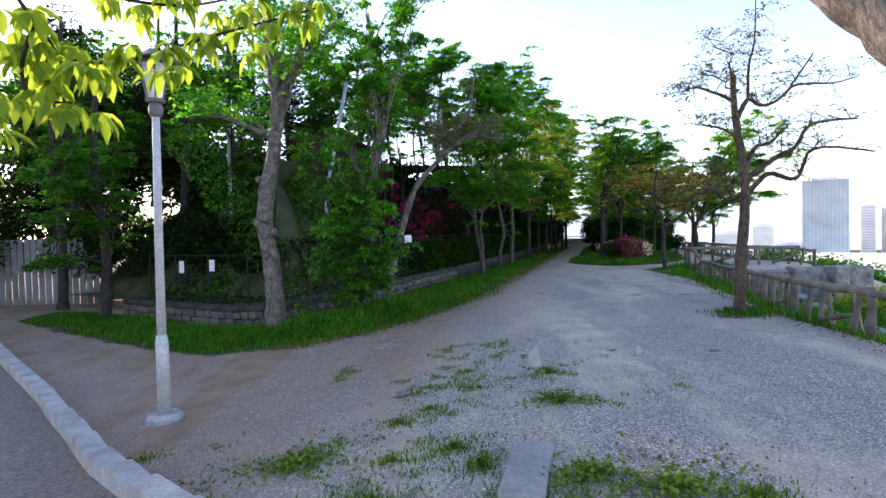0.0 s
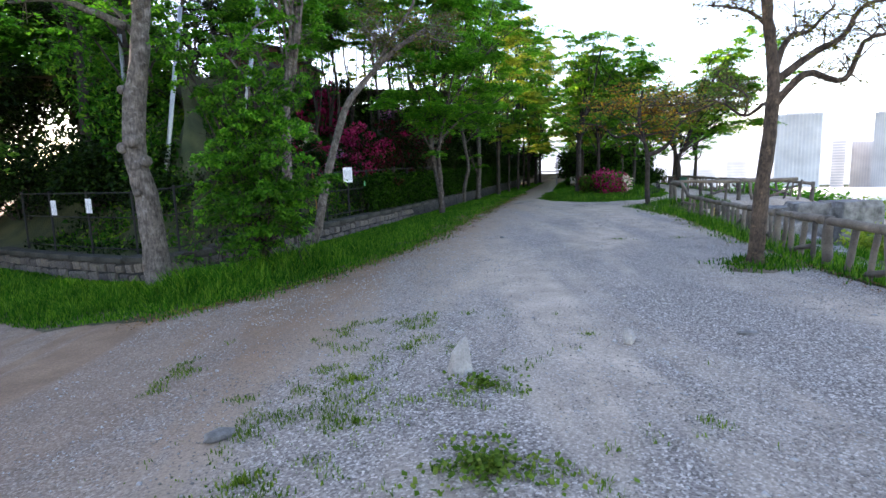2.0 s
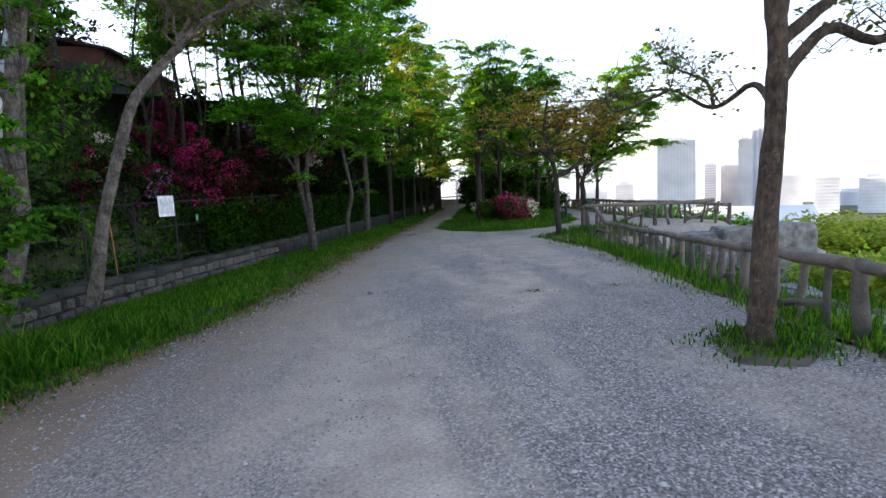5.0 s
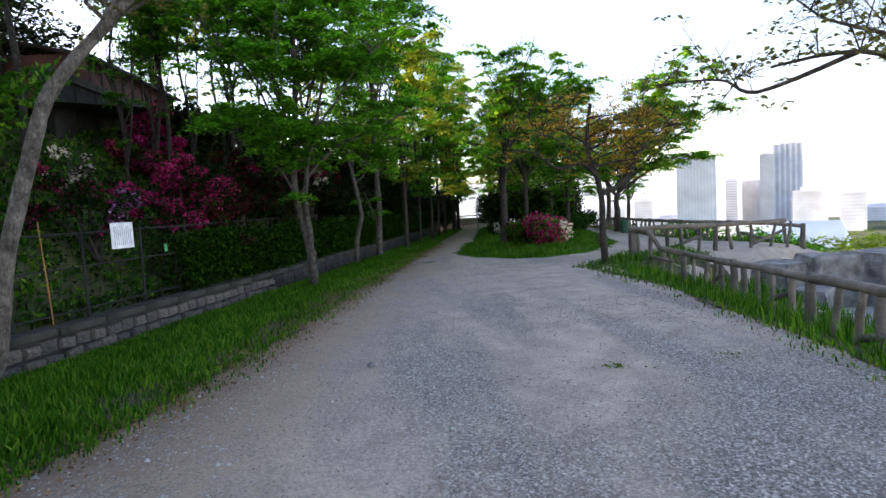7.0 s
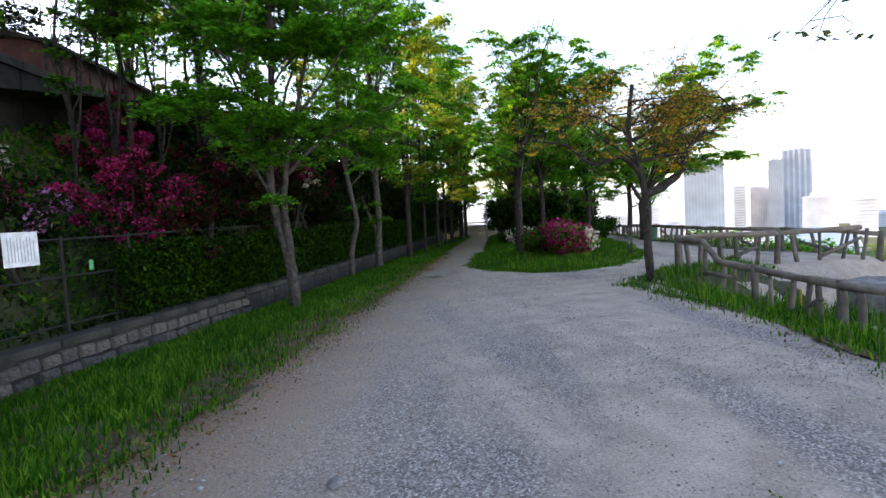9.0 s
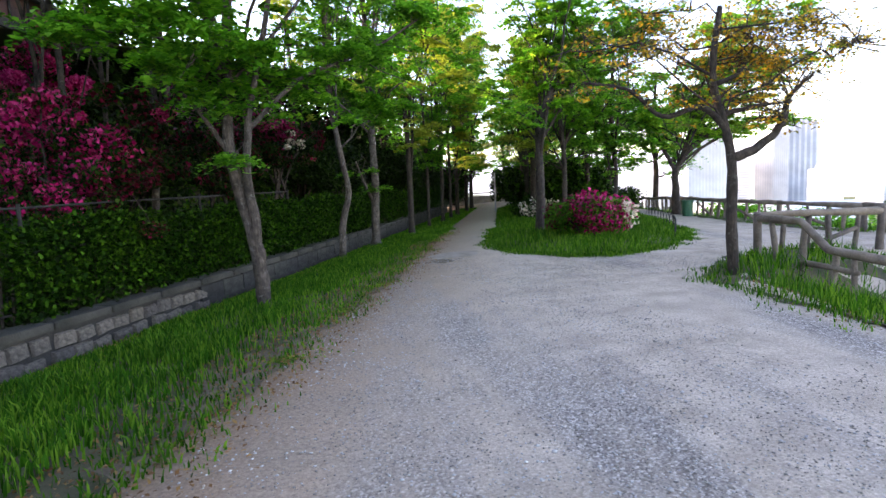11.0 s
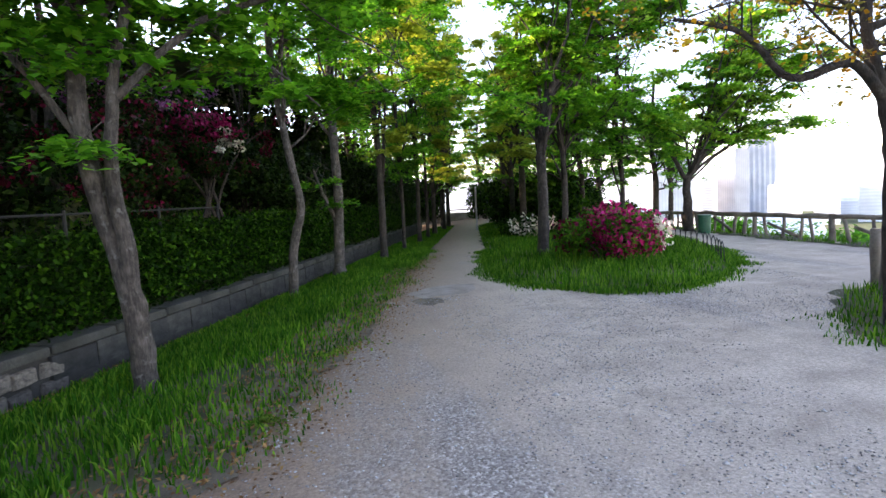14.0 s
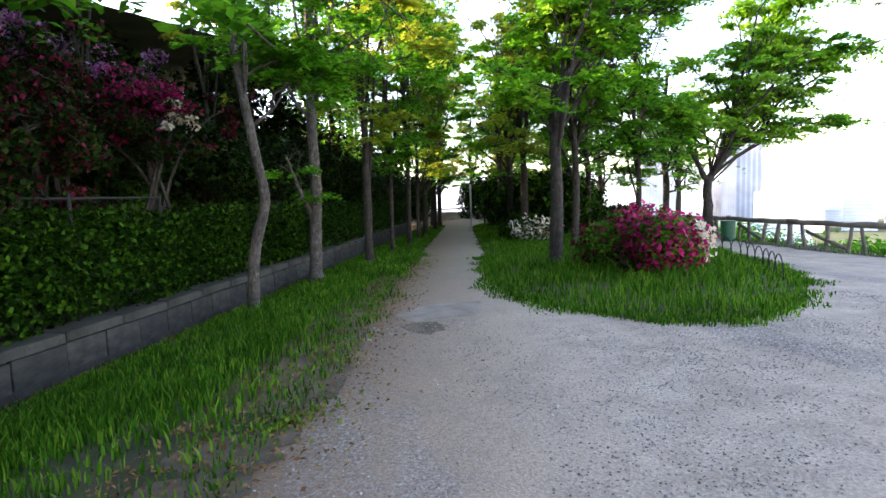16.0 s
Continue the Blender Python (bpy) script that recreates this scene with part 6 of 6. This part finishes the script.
part("shaft", Build().tube([(0, 0, -0.2), (0, 0, 1.9)], 0.04, 8), STEEL, marker)
end = thing("end_parapet", (12.7, 56.0, 0.0), "low pale parapet at the sunlit end of the path", "parapet")
part("body", Build().box(pose(0, 0, -0.3, rz=-15), 9.0, 0.4, 0.75, 0.03), KERB, end)
part("rail", Build().box(pose(0, 0, 0.62, rz=-15), 9.0, 0.12, 0.1, 0.02), LOG_TOP, end)

# ---- far towers ----
def tower(az, el0, el1, width, mat, glass, label, dist=520, floors=24, bays=10, depth=28.0, stripes="rows"):
    """A tower seen far off: body, floor bands or fins, and a rooftop block."""
    a = radians(az)
    x, y = 2.6 + dist * math.sin(a), 9.6 + dist * math.cos(a)
    z0, z1 = -34.0, 1.4 + dist * math.tan(radians(el1))
    w = dist * radians(width)
    h = z1 - z0
    top = thing("tower", pose(x, y, z0, rz=-az), label, "tower", "towers of the far city")
    part("body", Build().box(Matrix(), w, depth, h), glass, top)
    part("rooftop", Build().box(Matrix.Translation((0, 2, h)), w * 0.6, depth * 0.5, 2.5), mat, top)
    if stripes == "rows":
        for i in range(floors):
            part("floor_band", Build().box(Matrix.Translation((0, -0.3, h * (i + 0.35) / floors)), w + 0.8, depth + 0.8, h / floors * 0.52), mat, top)
    else:
        for i in range(bays + 1):
            part("fin", Build().box(Matrix.Translation((-w / 2 + w * i / bays, -depth / 2 - 0.4, 0)), w / bays * 0.42, 1.0, h), mat, top)


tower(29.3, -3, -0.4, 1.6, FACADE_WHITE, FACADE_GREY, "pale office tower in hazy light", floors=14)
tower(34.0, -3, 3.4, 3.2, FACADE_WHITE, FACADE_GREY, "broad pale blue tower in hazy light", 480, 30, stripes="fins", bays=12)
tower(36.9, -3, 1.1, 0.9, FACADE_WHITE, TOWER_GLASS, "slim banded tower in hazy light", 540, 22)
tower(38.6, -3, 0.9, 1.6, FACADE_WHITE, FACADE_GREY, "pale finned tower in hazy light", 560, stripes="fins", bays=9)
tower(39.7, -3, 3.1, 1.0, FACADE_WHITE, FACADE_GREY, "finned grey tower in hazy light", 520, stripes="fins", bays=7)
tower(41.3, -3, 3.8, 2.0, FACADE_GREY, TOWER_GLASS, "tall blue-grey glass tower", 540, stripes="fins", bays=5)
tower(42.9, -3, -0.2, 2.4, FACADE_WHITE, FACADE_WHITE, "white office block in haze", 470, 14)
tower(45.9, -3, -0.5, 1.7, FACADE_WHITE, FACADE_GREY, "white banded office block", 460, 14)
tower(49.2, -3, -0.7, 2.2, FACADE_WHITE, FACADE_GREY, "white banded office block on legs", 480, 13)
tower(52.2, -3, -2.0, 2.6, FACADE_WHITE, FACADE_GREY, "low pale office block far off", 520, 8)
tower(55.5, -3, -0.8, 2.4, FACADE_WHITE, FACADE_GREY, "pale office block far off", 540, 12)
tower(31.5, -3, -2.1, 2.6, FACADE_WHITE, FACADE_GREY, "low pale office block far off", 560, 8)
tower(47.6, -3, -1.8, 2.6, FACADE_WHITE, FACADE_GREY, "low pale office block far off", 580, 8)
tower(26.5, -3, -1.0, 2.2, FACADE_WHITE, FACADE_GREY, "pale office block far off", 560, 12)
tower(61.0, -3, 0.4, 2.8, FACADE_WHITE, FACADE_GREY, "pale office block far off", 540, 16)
hall = thing("arena_roof", pose(2.6 + 330 * math.sin(radians(38.5)), 9.6 + 330 * math.cos(radians(38.5)), -28, rz=-38.5), "long low white curved arena roof", "arena")
part("roof", Build().tube([(-42, 0, 0), (-38, 0, 0), (38, 0, 0), (42, 0, 0)], [4, 13, 13, 4], 24), FACADE_WHITE, hall, smooth=True)

# ---- added glowing band in place of bright haze behind the city ----
haze = material("glowing_haze_band")
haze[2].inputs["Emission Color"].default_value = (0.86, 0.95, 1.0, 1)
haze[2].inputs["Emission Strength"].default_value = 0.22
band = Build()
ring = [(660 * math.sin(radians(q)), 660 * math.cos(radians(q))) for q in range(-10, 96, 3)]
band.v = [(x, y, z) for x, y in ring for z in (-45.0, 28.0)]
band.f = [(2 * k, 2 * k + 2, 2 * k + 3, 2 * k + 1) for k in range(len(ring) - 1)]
tagged(new("backdrop", band.mesh("backdrop", haze[0])), "added glowing white band standing in for haze over the city", "haze", kind="structure")

# ---- overhanging branches near the start ----
def long_leaf_branches(owner, lines, seed):
    """Thin branches hung with whorls of long pointed leaves."""
    r, base = random.Random(seed), Vector(owner.location)
    v, tri = [], []
    for line, gap in lines:
        path = smooth_line(line, 6)
        m = len(path)
        part("branch", Build().tube([p - base for p in path], [0.011 * (1 - 0.6 * k / (m - 1)) for k in range(m)], 6), BARK_DARK, owner, smooth=True)
        for p in path[2:]:
            for _ in range(gap):
                tip = p + Vector((r.gauss(0, 0.06), r.gauss(0, 0.09), r.gauss(-0.02, 0.05)))
                for k in range(r.randint(5, 8)):
                    a = r.uniform(0, 2 * math.pi)
                    way = Vector((math.cos(a) * 0.6, math.sin(a) * 0.6, r.uniform(-1.1, -0.25))).normalized()
                    side = Vector((-math.sin(a), math.cos(a), r.gauss(0, 0.3))).normalized()
                    up, s, w = way.cross(side), r.uniform(0.09, 0.16), r.uniform(0.017, 0.026)
                    n = len(v)
                    for u, q, lift in ((0.05, 0, 0), (0.35, 1, 0.012), (0.35, -1, 0.012), (0.4, 0, 0), (0.7, 0.85, 0.004), (0.7, -0.85, 0.004), (1.0, 0, -0.02)):
                        v.append(tip + way * s * u + side * w * q + up * lift - base)
                    for f in ((0, 1, 3), (0, 3, 2), (1, 4, 3), (3, 5, 2), (3, 4, 6), (3, 6, 5)):
                        tri.extend(n + q for q in f)
    part("leaves", raw_mesh("leaves", LEAF_LONG, np.array([tuple(q) for q in v]), np.array(tri)), LEAF_LONG, owner, kind="stuff")


# leaf tone made bright as if sun shone through from behind
LEAF_LONG = leaf_matter("long_backlit_leaves", (0.20, 0.30, 0.03), (0.36, 0.47, 0.06), (0.55, 0.62, 0.10), 0.6)
hanging = tree("overhanging_tree", [(-3.6, 0.4, -0.5), (-3.4, 0.8, 1.2), (-2.6, 1.6, 2.6), (-1.6, 2.2, 3.0)], 0.09, [(-2.0, 2.0, 3.4, 0.6, 0.5, 0.2)], BARK_DARK, LEAF_YELLOW,
               "overhanging tree with long backlit yellow-green leaves", 301, limbs=3, twigs=3, leaves=60, size=0.12, spread=0.10, droop=0.9, start=0.9, crook=0.02)
long_leaf_branches(hanging, (
    ([(-1.6, 2.2, 3.0), (-1.46, 2.35, 2.68), (-1.41, 2.5, 2.53), (-1.3, 2.55, 2.5)], 1),
    ([(-1.3, 2.55, 2.5), (-1.06, 2.6, 2.54), (-0.83, 2.7, 2.65), (-0.54, 2.8, 2.76), (-0.3, 2.9, 2.86)], 1),
    ([(-1.46, 2.4, 2.64), (-1.53, 2.4, 2.44), (-1.48, 2.4, 2.3), (-1.3, 2.5, 2.3)], 1),
    ([(-1.65, 2.2, 2.6), (-1.6, 2.2, 2.31), (-1.5, 2.2, 2.15)], 1),
    ([(-1.5, 2.6, 2.95), (-1.22, 2.7, 2.86), (-0.97, 2.9, 2.9), (-0.66, 3.0, 3.0)], 1)), 303)
tree("leaning_trunk_tree", [(3.6, 0.6, 0.0), (3.0, 1.3, 1.2), (2.55, 1.85, 2.0), (2.28, 2.12, 2.32), (2.1, 2.25, 2.58), (1.75, 2.45, 3.0), (1.2, 2.7, 3.6)], 0.19,
     [(1.2, 2.7, 4.4, 1.0, 0.9, 0.4)], BARK_KNOB, LEAF, "leaning brown trunk reaching over the path", 302, limbs=5, leaves=1200, size=0.07, start=0.9)

# ---- wall stones ----
rnd = random.Random(9)
for row, (z0, hh) in enumerate(((0.03, 0.19), (0.24, 0.17))):
    for x, y, a, st, s in walk_line(WALL, 0.27 if row else 0.31):
        if y > 22.5 and x > -1:
            continue
        w, h = st * rnd.uniform(0.8, 1.02), hh * rnd.uniform(0.86, 1.12)
        shift = rnd.uniform(-0.04, 0.04)
        m = pose(x + math.cos(a) * shift, y + math.sin(a) * shift, ground_z(x, y) + z0 + h / 2 - 0.06, ry=rnd.uniform(-7, 7), rz=math.degrees(a)) @ Matrix.Translation((0, 0.045 + rnd.uniform(-0.012, 0.012), 0)) @ Matrix.Diagonal((w, 0.14, h, 1))
        ob = part("stone", rnd.choice(STONES), None, stone_wall)
        ob.matrix_basis = m
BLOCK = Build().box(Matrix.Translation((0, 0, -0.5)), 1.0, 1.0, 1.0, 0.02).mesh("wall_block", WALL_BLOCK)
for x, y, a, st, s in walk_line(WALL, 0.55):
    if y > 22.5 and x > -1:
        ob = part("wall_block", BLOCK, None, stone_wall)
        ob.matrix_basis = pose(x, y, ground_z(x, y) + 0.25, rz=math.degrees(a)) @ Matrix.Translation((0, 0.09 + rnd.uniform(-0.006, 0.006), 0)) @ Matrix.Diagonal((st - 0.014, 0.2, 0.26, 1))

# ---- weeds, pebbles and fallen leaves on the gravel ----
WEEDS = [(-0.95, 4.34, 0.42, 1050, 0.07, True), (-0.15, 5.0, 0.3, 489, 0.06, False), (0.14, 5.32, 0.25, 350, 0.06, False), (0.35, 4.27, 0.35, 630, 0.08, False), (0.64, 5.87, 0.3, 315, 0.05, False),
         (1.38, 5.18, 0.28, 630, 0.07, True), (1.27, 3.53, 0.3, 630, 0.09, True), (1.75, 3.34, 0.45, 909, 0.08, True), (2.2, 3.21, 0.4, 630, 0.08, False), (-0.12, 4.17, 0.35, 489, 0.07, False),
         (-0.24, 3.55, 0.4, 630, 0.09, False), (1.45, 6.23, 0.2, 210, 0.06, True), (-2.5, 4.9, 0.3, 350, 0.06, False), (-1.5, 3.7, 0.35, 420, 0.07, False), (0.55, 3.85, 0.2, 420, 0.16, False),
         (0.54, 6.62, 0.4, 350, 0.05, False), (2.46, 7.21, 0.15, 84, 0.03, False), (1.0, 7.3, 0.4, 175, 0.035, False), (4.75, 13.0, 0.14, 42, 0.025, True), (5.85, 13.0, 0.4, 182, 0.025, False),
         (2.75, 20.0, 0.3, 280, 0.06, True), (3.25, 21.6, 0.3, 294, 0.06, True), (2.3, 18.2, 0.25, 180, 0.05, True)]


def weed_patch(x, y, w, n, h, seed, broad):
    rng = np.random.default_rng(seed)
    r, a = np.abs(rng.normal(0, 0.55, n)) * w, rng.uniform(0, 2 * np.pi, n)
    r *= 1 + 0.45 * np.sin(a * 3 + seed) + 0.25 * np.sin(a * 7 + seed * 2)
    px, py = x + np.cos(a) * r * 1.3, y + np.sin(a) * r * 0.9
    z = np.array([ground_z(u, v) for u, v in zip(px, py)])
    n = len(r)
    fade = np.clip(1.05 - r / w * 0.6, 0.25, 1.0)
    if broad:
        me = leaf_mesh("weeds", WEED, np.c_[px, py, z + h * fade * rng.uniform(0.1, 1.0, n)], 0.035, rng, 0.0, 0.48, 0.8)
    else:
        me = grass_mesh("weeds", np.c_[px, py, z, h * fade], seed, 0.005, WEED)
    tagged(new("weeds", me), "low green weeds sprouting from the gravel", "weeds", "weeds in the gravel", kind="stuff")


for i, (x, y, w, n, h, broad) in enumerate(WEEDS):
    weed_patch(x, y, w * 1.1, int(n * (0.95 if broad else 0.6)), h * 0.7, 400 + i, broad)


def sparse_tufts(n, seed):
    rng = np.random.default_rng(seed)
    out = []
    while len(out) < n:
        x, y = rng.uniform(-2.2, 3.2), rng.uniform(2.6, 8.2)
        band = 1 - min(abs(x - 0.2 - (y - 5) * 0.15) / 2.0, 1.0)
        if noise.noise((x * 1.4, y * 1.4, 9.0)) + 0.7 * noise.noise((x * 5, y * 5, 2.0)) + band * 0.7 > 0.62 + 0.4 * rng.uniform():
            out.append((x, y, ground_z(x, y), 0.035))
    return np.array(out)


tagged(new("sparse_grass", grass_mesh("sparse_grass", sparse_tufts(6500, 77), 78, 0.0035, WEED)), "thin short grass scattered through the gravel", "grass", kind="stuff")


def sprinkle(n, seed, x0, x1, y0, y1, ok):
    rng = np.random.default_rng(seed)
    out = []
    while len(out) < n:
        x, y = rng.uniform(x0, x1), rng.uniform(y0, y1)
        if ok(x, y):
            out.append((x, y, ground_z(x, y)))
    return np.array(out), rng


def on_gravel(x, y):
    thin = noise.noise((x * 0.5, y * 0.35, 4.0)) + 0.5 * noise.noise((x * 2, y * 2, 1.0))
    return left_edge(y) - 3.5 < x < right_edge(y) and thin > random.random() * 0.9 - 0.35 and not inside(VERGE, x, y)


def pebbles(name, n, seed, lo, hi, mat, y0, y1, label):
    pts, rng = sprinkle(n, seed, -3, 10, y0, y1, on_gravel)
    s = rng.uniform(lo, hi, n) * rng.uniform(0.6, 1.2, n)
    base = np.array([(1, 0, 0), (0, 1, 0), (-1, 0, 0), (0, -1, 0), (0, 0, 0.62), (0, 0, -0.4)])
    v = base[None] * s[:, None, None] * rng.uniform(0.6, 1.4, (n, 6, 1))
    a = rng.uniform(0, 6.28, n)
    c, sn = np.cos(a)[:, None], np.sin(a)[:, None]
    v = np.stack([v[..., 0] * c - v[..., 1] * sn, v[..., 0] * sn + v[..., 1] * c, v[..., 2]], 2) + pts[:, None, :] + [0, 0, 0.004]
    tri = np.array([0, 1, 4, 1, 2, 4, 2, 3, 4, 3, 0, 4, 1, 0, 5, 2, 1, 5, 3, 2, 5, 0, 3, 5])
    tagged(new(name, raw_mesh(name, mat, v.reshape(-1, 3), (np.arange(n)[:, None] * 6 + tri).reshape(-1))), label, "gravel", kind="stuff")


PEBBLE_PALE = rough_matter("pale_pebbles", (0.34, 0.32, 0.31), (0.60, 0.58, 0.55), 20, 1.5, 0.9, 0.3)
PEBBLE_DARK = rough_matter("dark_pebbles", (0.17, 0.152, 0.136), (0.32, 0.288, 0.258), 20, 1.5, 0.9, 0.3)
pebbles("pale_gravel", 26000, 1, 0.003, 0.011, PEBBLE_PALE, 2, 24, "pale loose gravel stones")
pebbles("dark_gravel", 46000, 2, 0.003, 0.0095, PEBBLE_DARK, 2, 24, "dark loose gravel stones")
pebbles("coarse_gravel", 420, 3, 0.010, 0.026, PEBBLE_PALE, 2, 20, "scattered coarse pale stones")


def near_verge(x, y):
    d = edge_distance(VERGE, x, y)
    return (d < 0.55 * random.random() + 0.1 or inside(LITTER_STRIP, x, y)) and x > left_edge(y) - 4


pts, rng = sprinkle(17000, 8, -3, 7, 9, 30, near_verge)
tagged(new("fallen_leaves", leaf_mesh("fallen_leaves", DEAD_LEAF, pts + [0, 0, 0.035], 0.034, rng, 0.0, 0.3, 0.5)), "dry brown leaves fallen along the verge", "leaves", kind="stuff")
pts, rng = sprinkle(2200, 9, 5, 9, 6, 22, lambda x, y: abs(x - right_edge(y)) < 0.5 * random.random())
tagged(new("fallen_leaves", leaf_mesh("fallen_leaves", DEAD_LEAF, pts + [0, 0, 0.015], 0.032, rng, 0.0, 0.3, 0.5)), "dry brown leaves fallen along the fence", "leaves", kind="stuff")
cover = [(4.9 + 0.56 * math.cos(a) - 0.1 * math.sin(a), 24.45 + 0.42 * math.sin(a) + 0.18 * math.cos(a)) for a in (2 * math.pi * k / 16 for k in range(16))]
sheet("concrete_patch", cover, rough_matter("dusty_cover", (0.27, 0.215, 0.17), (0.40, 0.33, 0.27), 60, 4.0, 0.95, 0.3), 0.012, "worn pale concrete cover level with the path", 0.3, 9)
hole = [(4.55 + 0.2 * math.cos(a), 23.75 + 0.3 * math.sin(a)) for a in (2 * math.pi * k / 10 for k in range(10))]
sheet("damp_hollow", hole, LITTER, 0.008, "dark damp hollow worn in the path", 0.3, 10)
